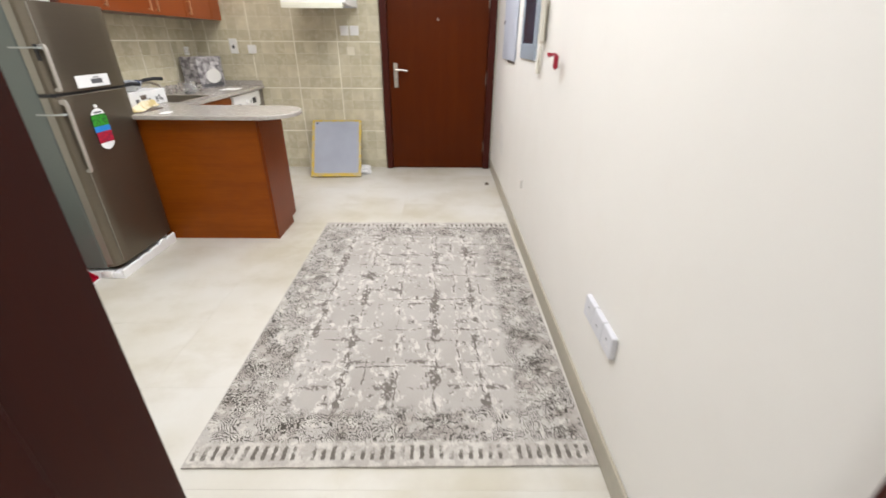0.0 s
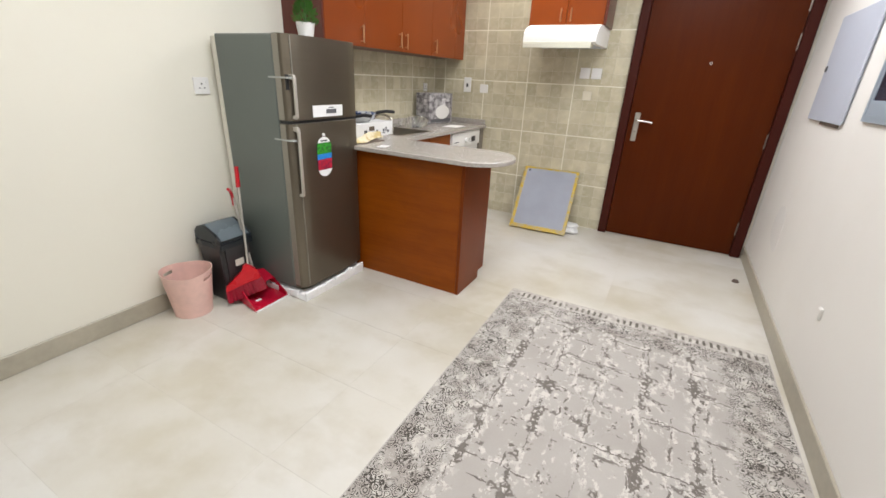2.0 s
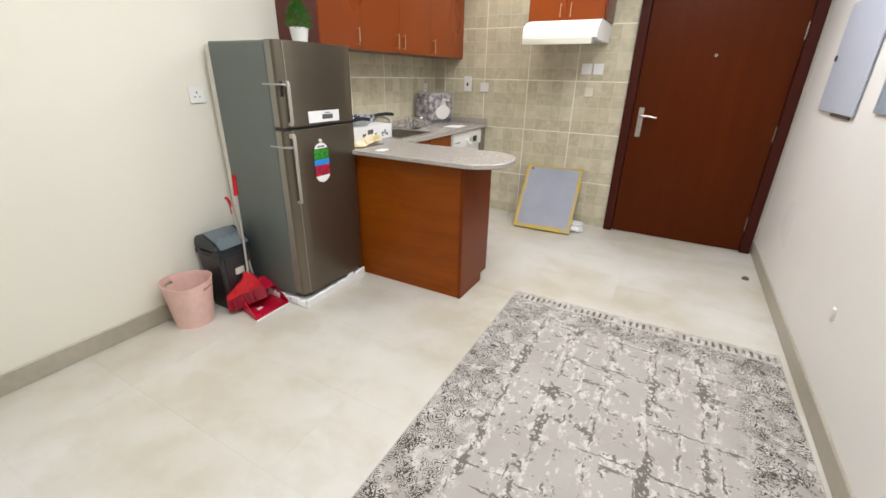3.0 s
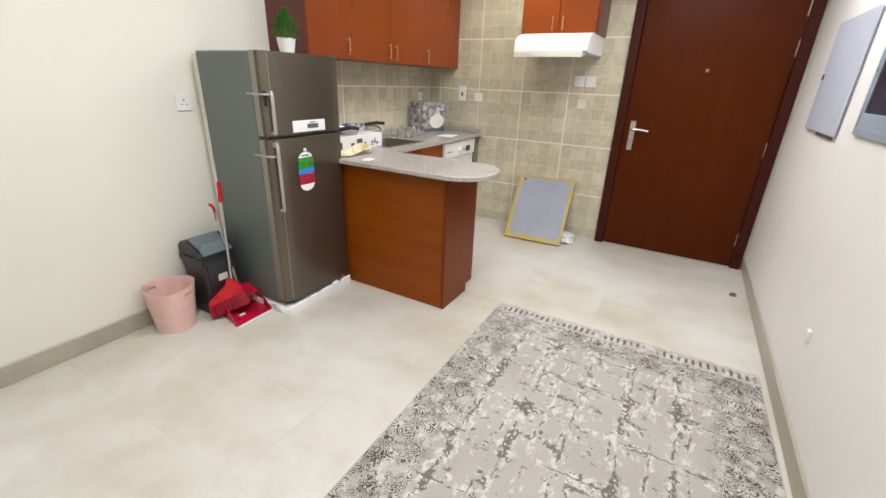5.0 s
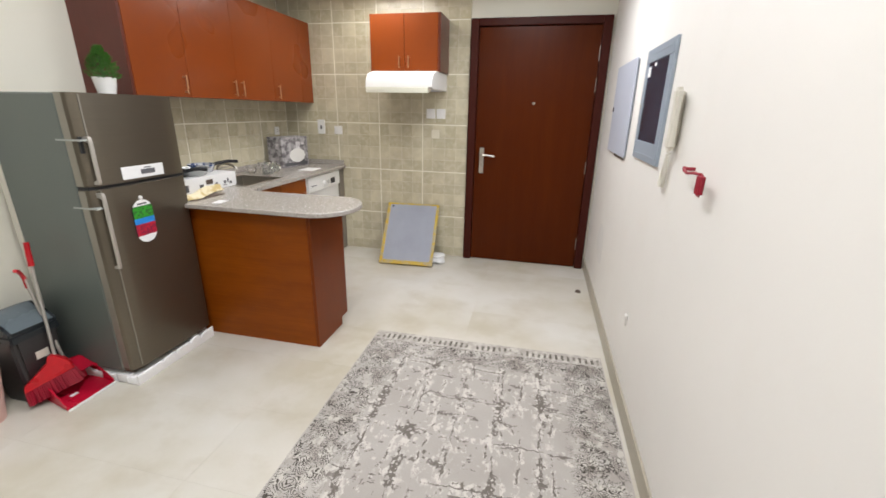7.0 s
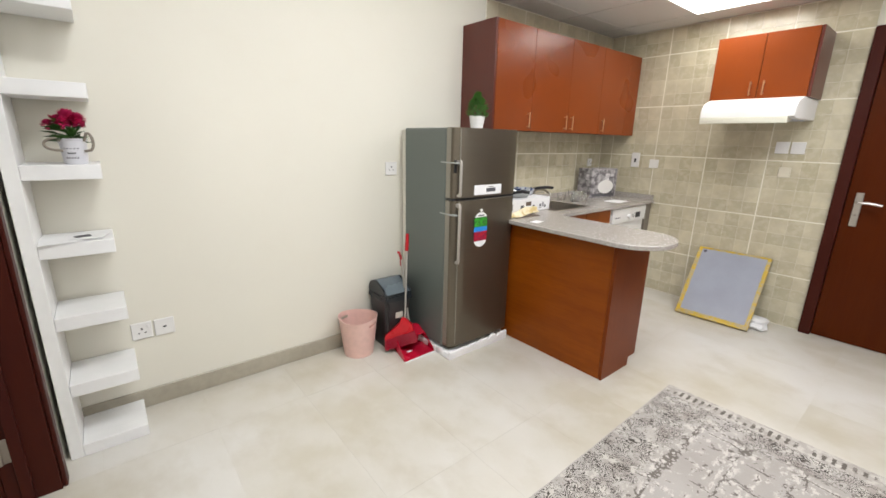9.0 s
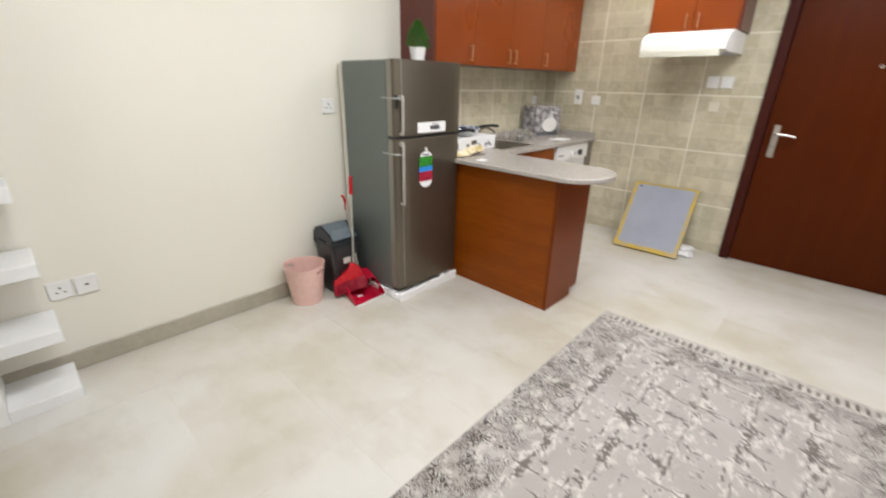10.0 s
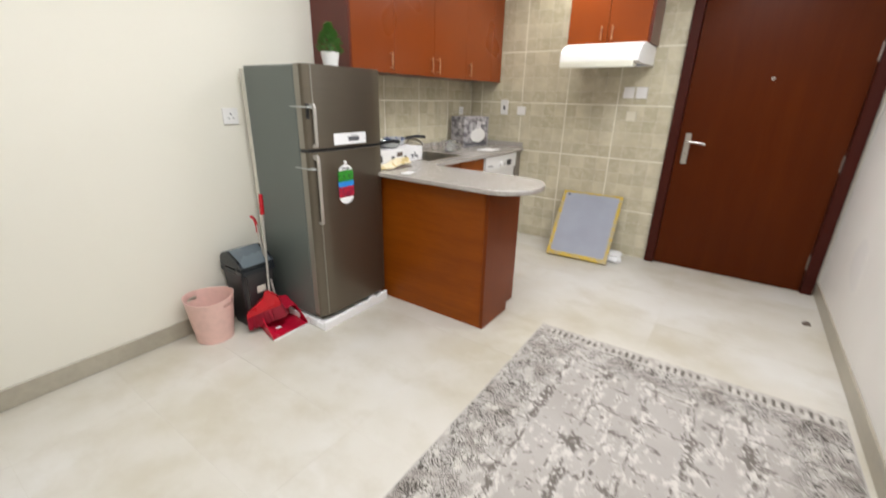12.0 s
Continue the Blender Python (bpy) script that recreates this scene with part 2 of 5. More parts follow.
def brushed_material(name, color, rough=0.34, metal=0.85, axis=(3, 3, 500)):
    m = Mat(name, rough, metal)
    p = m.coords(axis)
    g = m.noise(p, 1.0, 4)
    m.color(m.mix(m.ramp(g, 0.3, 0.7), tuple(c * 0.95 for c in color), tuple(min(1, c * 1.04) for c in color)))
    m.rough(m.ramp(g, 0.3, 0.7, rough - 0.015, rough + 0.02))
    return m.m


def glass_material(name, color=(1, 1, 1), rough=0.02):
    m = Mat(name, rough, 0, color)
    m.b.inputs["Transmission Weight"].default_value = 1.0
    m.b.inputs["IOR"].default_value = 1.45
    return m.m


def glow_material(name, color, strength):
    m = Mat(name, 0.4, 0, (0.8, 0.8, 0.8))
    m.b.inputs["Emission Color"].default_value = (*color, 1)
    m.b.inputs["Emission Strength"].default_value = strength
    return m.m


def print_material(name, a, b, scale, lo=0.45, hi=0.55, rough=0.5):
    """Printed card or plastic: patches of two inks."""
    m = Mat(name, rough)
    p = m.coords()
    m.color(m.mix(m.ramp(m.noise(p, scale, 4, 0.6), lo, hi), a, b))
    return m.m


M_WALL = paint_material("cream_wall_paint", (0.766, 0.741, 0.647))
# the same cream paint, with the east wall's whiter, cooler light in its colour
M_WALL_E = paint_material("cream_wall_paint_cool_lit", (0.79, 0.765, 0.725))
M_CEIL = paint_material("white_ceiling", (0.78, 0.77, 0.74))
M_FLOOR = floor_tile_material()
M_GROUT = plain("floor_grout", (0.58, 0.55, 0.485), 0.8)
M_TILE = wall_tile_material()
M_TJOINT = plain("tile_block_joint", (0.64, 0.60, 0.47), 0.5)
M_TGROUT = plain("wall_grout", (0.80, 0.77, 0.66), 0.85)
M_BASE = plain("skirting_tile", (0.40, 0.365, 0.29), 0.35, vary=0.15, grain=30)
M_DOOR = wood_material("mahogany_veneer", (0.066, 0.0105, 0.0010), (0.086, 0.0165, 0.0018), "Z", 0.30, 18.0, 0.10)
M_FRAME = wood_material("mahogany_frame", (0.045, 0.008, 0.006), (0.056, 0.0095, 0.0035), "Z", 0.42, 18.0, 0.14)
M_CAB = wood_material("cherry_laminate", (0.218, 0.0435, 0.0058), (0.234, 0.048, 0.0066), "Z", 0.27, 10, 0.30)
M_CABH = wood_material("cherry_laminate_across", (0.205, 0.042, 0.0020), (0.290, 0.073, 0.0038), "X", 0.30, 14, 0.18)
# same laminate as the counter's back; the end's shade is in this darker colour
M_CABEND = wood_material("cherry_laminate_shaded_end", (0.150, 0.027, 0.0022), (0.185, 0.038, 0.0035), "Z", 0.32, 10, 0.18)
# cherry again, darkened so that its colour carries the shade on sides and bodies
M_CABSIDE = wood_material("shaded_cherry_side", (0.085, 0.014, 0.008), (0.12, 0.022, 0.011), "Z", 0.3, 12)
M_GRANITE = granite_material()
M_RUG = rug_material()
M_FR_SIDE = plain("grey_green_enamel", (0.135, 0.155, 0.143), 0.38, 0.2, vary=0.06, grain=200)
M_FR_FRONT = brushed_material("dark_inox", (0.165, 0.143, 0.110), 0.30, 0.8)
M_FR_EDGE = brushed_material("light_inox", (0.30, 0.28, 0.24), 0.5, 0.6)
M_STEEL = brushed_material("satin_steel", (0.52, 0.49, 0.44), 0.36, 1.0, (4, 4, 60))
M_HANDLE = plain("silver_plastic", (0.50, 0.47, 0.43), 0.33, 0.5, vary=0.05)
M_COPPER = plain("coppery_pull", (0.62, 0.37, 0.21), 0.3, 0.9, vary=0.05)
M_WHITE = plain("white_plastic", (0.78, 0.77, 0.75), 0.35, vary=0.04)
M_WHITE_PAINT = plain("white_lacquer", (0.83, 0.83, 0.82), 0.4, vary=0.04, grain=25)
M_OFFWHITE = plain("aged_white_plastic", (0.66, 0.63, 0.55), 0.4, vary=0.06)
M_BLACK = plain("black_plastic", (0.018, 0.018, 0.02), 0.4, vary=0.1)
M_GREYMETAL = plain("grey_enamelled_steel", (0.50, 0.53, 0.61), 0.42, 0.1, vary=0.05)
M_GREYFRAME = plain("blue_grey_enamelled_steel", (0.31, 0.36, 0.42), 0.4, 0.1, vary=0.08)
M_DARKGLASS = plain("smoked_window", (0.035, 0.045, 0.068), 0.09, vary=0.3, grain=4, bump=0)
M_RED = plain("red_plastic", (0.50, 0.008, 0.016), 0.28, vary=0.18)
M_PAN = plain("crimson_plastic", (0.46, 0.007, 0.030), 0.25, vary=0.25, grain=14)
M_SOCKET = plain("bluish_white_plastic", (0.66, 0.66, 0.70), 0.4, vary=0.05)
M_PLATE = plain("beige_cover_plate", (0.66, 0.62, 0.50), 0.4, vary=0.05)
M_PATCH = plain("greyer_paint", (0.735, 0.715, 0.690), 0.6, vary=0.03)
M_LIP = plain("yellowed_plastic", (0.74, 0.73, 0.62), 0.4, vary=0.05)
M_BAKELITE = plain("black_handle_plastic", (0.006, 0.006, 0.008), 0.6, vary=0.1)
M_TAUPE = plain("taupe_filler", (0.22, 0.19, 0.155), 0.6)
M_BAG = glass_material("clear_film", (0.95, 0.97, 0.98), 0.12)
M_HINGE = brushed_material("dull_steel_hinge", (0.36, 0.32, 0.28), 0.42, 0.9, (4, 4, 60))
M_REDDARK = plain("dark_red_plastic", (0.30, 0.008, 0.026), 0.38, vary=0.12)
M_PINK = plain("pink_plastic", (0.74, 0.49, 0.43), 0.42, vary=0.14, grain=35)
M_BIN = plain("charcoal_plastic", (0.030, 0.027, 0.028), 0.35, vary=0.12)
M_BINLID = plain("blue_grey_plastic", (0.13, 0.16, 0.18), 0.3, vary=0.12)
M_BINHOOD = plain("dark_navy_plastic", (0.012, 0.016, 0.02), 0.3, vary=0.12)
M_FOAM = plain("styrofoam", (0.91, 0.91, 0.92), 0.8, vary=0.05, grain=180, bump=0.5)
M_LEAF = plain("artificial_leaf", (0.065, 0.21, 0.028), 0.5, vary=0.5, grain=20)
M_LEAF_DARK = plain("dark_leaf", (0.040, 0.115, 0.018), 0.45, vary=0.4, grain=20)
M_PETAL = plain("crimson_petal", (0.60, 0.022, 0.13), 0.55, vary=0.4, grain=40)
M_ROPE = plain("grey_rope", (0.26, 0.225, 0.18), 0.9, vary=0.3, grain=200, bump=0.6)
M_PAPER = plain("white_paper", (0.80, 0.80, 0.80), 0.6, vary=0.05)
M_INK = plain("grey_ink", (0.10, 0.10, 0.11), 0.6)
M_YTAPE = print_material("yellow_tape", (0.55, 0.37, 0.025), (0.44, 0.36, 0.19), 24)
M_MESH = plain("grey_filter_cloth", (0.34, 0.36, 0.42), 0.8, vary=0.12, grain=300, bump=0.4)
M_YCLOTH = print_material("yellow_cloth", (0.60, 0.47, 0.22), (0.78, 0.70, 0.50), 14, rough=0.9)
M_BOX = print_material("printed_grey_carton", (0.13, 0.12, 0.13), (0.46, 0.44, 0.45), 24, 0.40, 0.60)
M_BOXART = print_material("printed_pale_art", (0.48, 0.46, 0.48), (0.72, 0.70, 0.71), 30)
M_PANBLUE = print_material("blue_enamel", (0.03, 0.06, 0.16), (0.45, 0.46, 0.48), 22, 0.5, 0.53, 0.25)
M_PANGREY = plain("pan_aluminium", (0.50, 0.51, 0.50), 0.3, 0.6)
M_GLASS = glass_material("clear_glass")
M_TAPE = plain("clear_tape", (0.42, 0.44, 0.42), 0.2, vary=0.1)
M_GREEN_INK = print_material("green_leaf_print", (0.03, 0.30, 0.02), (0.02, 0.12, 0.02), 60)
M_BLUE_INK = plain("blue_print", (0.02, 0.22, 0.62), 0.4)
M_RED_INK = print_material("red_fruit_print", (0.45, 0.01, 0.03), (0.20, 0.01, 0.04), 60)
M_LAMP = glow_material("led_diffuser", (1.0, 0.98, 0.94), 6.0)
M_BROWN = plain("brown_rubber", (0.12, 0.09, 0.07), 0.7)


# ---------- mesh helpers ----------
ORIGIN = {}


def box(bm, lo, hi, bevel=0.0, seg=1):
    """Adds a box, with bevelled edges if asked."""
    t = bmesh.new()
    bmesh.ops.create_cube(t, size=1)
    for v in t.verts:
        v.co = Vector([lo[k] + (v.co[k] + 0.5) * (hi[k] - lo[k]) for k in range(3)])
    if bevel:
        bmesh.ops.bevel(t, geom=t.edges[:], offset=bevel, segments=seg, affect="EDGES")
    merge(bm, t)


def merge(bm, t, m=None):
    if m is not None:
        bmesh.ops.transform(t, matrix=m, verts=t.verts[:])
    me = bpy.data.meshes.new("tmp")
    t.to_mesh(me)
    t.free()
    bm.from_mesh(me)
    bpy.data.meshes.remove(me)


def prism(bm, pts, axis, a, b, bevel=0.0):
    """Extrudes a closed outline along an axis from a to b. The outline lies in the other two axes, in their order."""
    t = bmesh.new()
    k = "xyz".index(axis)
    rest = [i for i in range(3) if i != k]

    def at(p, d):
        co = [0, 0, 0]
        co[k], co[rest[0]], co[rest[1]] = d, p[0], p[1]
        return Vector(co)

    lo = [t.verts.new(at(p, a)) for p in pts]
    hi = [t.verts.new(at(p, b)) for p in pts]
    t.faces.new(lo)
    t.faces.new(hi[::-1])
    for i in range(len(pts)):
        j = (i + 1) % len(pts)
        t.faces.new((lo[j], lo[i], hi[i], hi[j]))
    bmesh.ops.recalc_face_normals(t, faces=t.faces[:])
    if bevel:
        bmesh.ops.bevel(t, geom=t.edges[:], offset=bevel, segments=1, affect="EDGES")
    merge(bm, t)


def rod(bm, p, q, r, r2=None, n=14):
    """A round bar from p to q."""
    p, q = Vector(p), Vector(q)
    t = bmesh.new()
    bmesh.ops.create_cone(t, cap_ends=True, segments=n, radius1=r, radius2=r if r2 is None else r2, depth=(q - p).length)
    m = Matrix.Translation((p + q) / 2) @ (q - p).to_track_quat("Z", "Y").to_matrix().to_4x4()
    merge(bm, t, m)


def tube(bm, pts, r, n=8):
    """A round bar along a path of points."""
    pts = [Vector(p) for p in pts]
    rings = []
    for i, p in enumerate(pts):
        d = (pts[min(i + 1, len(pts) - 1)] - pts[max(i - 1, 0)]).normalized()
        u = d.orthogonal().normalized() if i == 0 else (rings[-1][1] - d * rings[-1][1].dot(d)).normalized()
        w = d.cross(u)
        rings.append(([bm.verts.new(p + r * (math.cos(a) * u + math.sin(a) * w)) for a in [2 * math.pi * k / n for k in range(n)]], u))
    for (a, _), (b, _) in zip(rings, rings[1:]):
        for k in range(n):
            bm.faces.new((a[k], a[(k + 1) % n], b[(k + 1) % n], b[k]))
    bm.faces.new(rings[0][0][::-1])
    bm.faces.new(rings[-1][0])


def lathe(bm, prof, centre, n=32):
    """Turns a profile of (radius, height) round the upright axis through centre."""
    rings = []
    for r, z in prof:
        rings.append([bm.verts.new((centre[0] + r * math.cos(2 * math.pi * k / n), centre[1] + r * math.sin(2 * math.pi * k / n), centre[2] + z)) for k in range(n)])
    for a, b in zip(rings, rings[1:]):
        for k in range(n):
            bm.faces.new((a[k], a[(k + 1) % n], b[(k + 1) % n], b[k]))
    bm.faces.new(rings[0][::-1])
    bm.faces.new(rings[-1])


def thing(name, base, label, category, group=""):
    ob = new(name)
    ob.location = base
    ob.empty_display_size = 0.1
    ORIGIN[ob.name] = Vector(base)
    return tagged(ob, label, category, group)


def mesh_from(name, bm, mat, origin, smooth=True):
    bmesh.ops.recalc_face_normals(bm, faces=bm.faces[:])
    bmesh.ops.translate(bm, vec=-origin, verts=bm.verts[:])
    me = bpy.data.meshes.new(name)
    bm.to_mesh(me)
    bm.free()
    me.materials.append(mat)
    if smooth:
        me.shade_smooth()
        me.set_sharp_from_angle(angle=radians(32))
    return me


def part(name, bm, mat, parent, label=""):
    """Links a bmesh, given in world places, as one mesh under a thing or a part."""
    o = ORIGIN[parent.name]
    ob = new(name, mesh_from(name, bm, mat, o))
    ob.parent = parent
    ORIGIN[ob.name] = o
    return tagged(ob, label)


def solid(name, bm, mat, label="", category="", kind="", base=(0, 0, 0)):
    """A top-level mesh of its own."""
    ob = new(name, mesh_from(name, bm, mat, Vector(base)))
    ob.location = base
    ORIGIN[ob.name] = Vector(base)
    return tagged(ob, label, category, "", kind)


def boxes(*items, bevel=0.0):
    bm = bmesh.new()
    for lo, hi in items:
        box(bm, lo, hi, bevel)
    return bm


# ---------- the rooms ----------
XL, XR, YS, YN = -2.28, 0.75, 0.75, 5.10       # inner faces
ZL, ZK, YK = 2.85, 2.36, 3.37                  # living ceiling, kitchen ceiling and where it starts
YB, XB = -2.6, -2.9                            # the bedroom behind
A0, A1, B0, B1, DH = -0.08, 0.685, -1.85, -1.02, 2.07   # clear openings in the south wall

DX0, DX1 = -0.345, 0.655                       # entrance door leaf
floor_slab = solid("floor", boxes(((XB - 0.2, YB - 0.2, -0.15), (XR + 0.2, YN + 0.4, -0.0008))), M_GROUT, "pale beige cloudy porcelain tiled floor", "floor", "structure")
wall_w = solid("wall_west", boxes(((XL - 0.2, YS - 0.16, -0.15), (XL, YN + 0.2, ZL + 0.1))), M_WALL, "cream painted plaster wall with a few sockets", "wall", "structure")
wall_e = solid("wall_east", boxes(((XR, YB, -0.15), (XR + 0.2, YN + 0.2, ZL + 0.1))), M_WALL_E, "cream plaster wall with electrical panels, cooler light put into its colour", "wall", "structure")
# end wall with the entrance opening
FX0, FX1, FZ = -0.415, 0.725, 2.145
wall_n = solid("wall_north", boxes(((XL, YN, -0.15), (FX0 + 0.02, YN + 0.2, ZL + 0.1)), ((FX1 - 0.02, YN, -0.15), (XR, YN + 0.2, ZL + 0.1)),
                                   ((FX0 + 0.02, YN, FZ - 0.02), (FX1 - 0.02, YN + 0.2, ZL + 0.1))), M_WALL, "cream painted end wall round the entrance door", "wall", "structure")
solid("wall_outside", boxes(((XL, YN + 0.35, -0.15), (XR + 0.2, YN + 0.4, ZL + 0.1))), M_WALL, "plain wall behind the entrance door", "wall", "structure")
s0, s1 = YS - 0.15, YS
wall_s = solid("wall_south", boxes(((XL, s0, -0.15), (B0 - 0.03, s1, ZL + 0.1)), ((B0 - 0.03, s0, DH + 0.03), (B1 + 0.03, s1, ZL + 0.1)),
                                   ((B1 + 0.03, s0, -0.15), (A0 - 0.03, s1, ZL + 0.1)), ((A0 - 0.03, s0, DH + 0.03), (A1 + 0.03, s1, ZL + 0.1)),
                                   ((A1 + 0.03, s0, -0.15), (XR, s1, ZL + 0.1))), M_WALL, "cream painted wall with two door openings", "wall", "structure")
solid("wall_bedroom", boxes(((XB - 0.2, YB - 0.2, -0.15), (XR + 0.2, YB, ZL + 0.1)), ((XB - 0.2, YB, -0.15), (XB, s0 + 0.01, ZL + 0.1)), ((XB, s0, -0.15), (XL - 0.2, s0 + 0.1, ZL + 0.1))),
      M_WALL, "plain cream bedroom walls", "wall", "structure")
solid("ceiling", boxes(((XL - 0.2, YB - 0.2, ZL), (XR + 0.2, YK, ZL + 0.12)), ((XB - 0.2, YB - 0.2, ZL), (XL - 0.2, YS, ZL + 0.12))), M_CEIL, "white plain living room ceiling", "ceiling", "structure")


def kitchen_ceiling():
    """A dropped ceiling of square boards in a thin grid, with the fascia at its front."""
    bm = bmesh.new()
    lx, ly = KITCHEN_LAMPS[0][0] - 0.3, KITCHEN_LAMPS[0][1] - 0.3
    lamps = [(x - 0.3, y - 0.3) for x, y, z in KITCHEN_LAMPS]
    xs = [XL] + [lx + 0.6 * k for k in range(-1, 4) if XL < lx + 0.6 * k < XR] + [XR]
    ys = [YK] + [ly + 0.6 * k for k in range(-2, 2) if YK < ly + 0.6 * k < YN] + [YN]
    for xa, xb in zip(xs, xs[1:]):
        for ya, yb in zip(ys, ys[1:]):
            if any(abs(xa - u) < 0.01 and abs(ya - v) < 0.01 for u, v in lamps):
                continue
            box(bm, (xa + 0.006, ya + 0.006, ZK + 0.004), (xb - 0.006, yb - 0.006, ZK + 0.02), 0.003)
    for x in xs[1:-1]:
        box(bm, (x - 0.0115, YK, ZK), (x + 0.0115, YN, ZK + 0.0035))
    for y in ys[1:-1]:
        box(bm, (XL, y - 0.0115, ZK - 0.001), (XR, y + 0.0115, ZK + 0.0025))
    box(bm, (XL, YK - 0.02, ZK - 0.002), (XR, YK, ZL))
    box(bm, (XL, YK, ZK + 0.08), (XR, YN, ZK + 0.1))
    return bm


solid("ceiling_kitchen", kitchen_ceiling(), M_CEIL, "white dropped grid ceiling over the kitchen", "ceiling", "structure")


def panel_lamp(x, y, z, label):
    th = thing("ceiling_light", (x, y, z), label, "ceiling light")
    bm = bmesh.new()
    for lo, hi in (((x - 0.3, y - 0.3), (x + 0.3, y - 0.28)), ((x - 0.3, y + 0.28), (x + 0.3, y + 0.3)),
                   ((x - 0.3, y - 0.28), (x - 0.28, y + 0.28)), ((x + 0.28, y - 0.28), (x + 0.3, y + 0.28))):
        box(bm, (*lo, z - 0.006), (*hi, z + 0.01), 0.002)
    part("frame", bm, M_WHITE, th)
    part("diffuser", boxes(((x - 0.28, y - 0.28, z - 0.001), (x + 0.28, y + 0.28, z + 0.008))), M_LAMP, th, "glowing white diffuser")


for spot in KITCHEN_LAMPS:
    panel_lamp(*spot, "square white LED panel lit in the kitchen ceiling")
for spot in LIVING_LAMPS:
    panel_lamp(spot[0], spot[1], ZL - 0.008, "square white LED panel lit on the living room ceiling")
# unseen panel, added to go with the bedroom fill
panel_lamp(-0.6, -1.0, ZL - 0.008, "unseen LED panel added on the bedroom ceiling for fill light")


def skirting(name, lo, hi):
    solid(name, boxes((lo, hi), bevel=0.003), M_BASE, "grey beige tile skirting along the wall", "baseboard", "structure")


skirting("baseboard_west", (XL, YS, 0.0), (XL + 0.012, 3.17, 0.098))
skirting("baseboard_east", (XR - 0.012, YS, 0.0), (XR, YN, 0.098))
skirting("baseboard_south", (B1 + 0.12, YS, 0.0), (A0 - 0.12, YS + 0.012, 0.098))


def door_frame(name, x0, x1, y0, y1, top, w, stop_y, label):
    """Lining and architraves round an opening whose clear width is x0 to x1; y0 and y1 are the wall's faces."""
    bm = bmesh.new()
    box(bm, (x0 - 0.03, y0, 0), (x0, y1, top), 0.002)
    box(bm, (x1, y0, 0), (x1 + 0.03, y1, top), 0.002)
    box(bm, (x0 - 0.03, y0, top), (x1 + 0.03, y1, top + 0.03), 0.002)
    box(bm, (x0, stop_y, 0), (x0 + 0.014, stop_y + 0.035, top - 0.014), 0.002)
    box(bm, (x1 - 0.014, stop_y, 0), (x1, stop_y + 0.035, top - 0.014), 0.002)
    box(bm, (x0, stop_y, top - 0.014), (x1, stop_y + 0.035, top), 0.002)
    for ya, yb in ((y1, y1 + 0.016), (y0 - 0.016, y0)):
        box(bm, (x0 - 0.008 - w, ya, 0), (x0 - 0.008, yb, top + w + 0.008), 0.004)
        box(bm, (x1 + 0.008, ya, 0), (min(x1 + 0.008 + w, XR - 0.001), yb, top + w + 0.008), 0.004)
        box(bm, (x0 - 0.008, ya, top + 0.008), (x1 + 0.008, yb, top + w + 0.008), 0.004)
    return solid(name, bm, M_FRAME, label, "door frame", "structure")


door_frame("door_frame_bedroom", A0, A1, s0, s1, DH, 0.06, 0.615, "dark mahogany door frame of the near doorway")
door_frame("door_frame_bathroom", B0, B1, s0, s1, DH, 0.06, 0.64, "dark mahogany door frame beside the white shelves")


def hinge(parent, x, y, z, facing="y"):
    bm = bmesh.new()
    if facing == "y":
        box(bm, (x - 0.006, y - 0.002, z - 0.055), (x + 0.006, y, z + 0.055), 0.0008)
        rod(bm, (x, y - 0.004, z - 0.055), (x, y - 0.004, z + 0.055), 0.0042, n=10)
    else:
        box(bm, (x, y - 0.03, z - 0.05), (x + 0.003, y + 0.03, z + 0.05), 0.001)
        rod(bm, (x + 0.006, y, z - 0.05), (x + 0.006, y, z + 0.05), 0.006, n=10)
    return part("hinge", bm, M_HINGE, parent, "steel butt hinge")


def bathroom_door():
    th = thing("door_1", (B0 - 0.02, 0.59, 0.0), "dark mahogany flush door standing open into the side room", "door")
    part("leaf", boxes(((B0 - 0.052, -0.20, 0.008), (B0 - 0.012, 0.585, DH - 0.01)), bevel=0.002), M_DOOR, th)
    for z in (0.24, 1.0, 1.85):
        hinge(th, B0 + 0.0005, 0.612, z, "x")


bathroom_door()


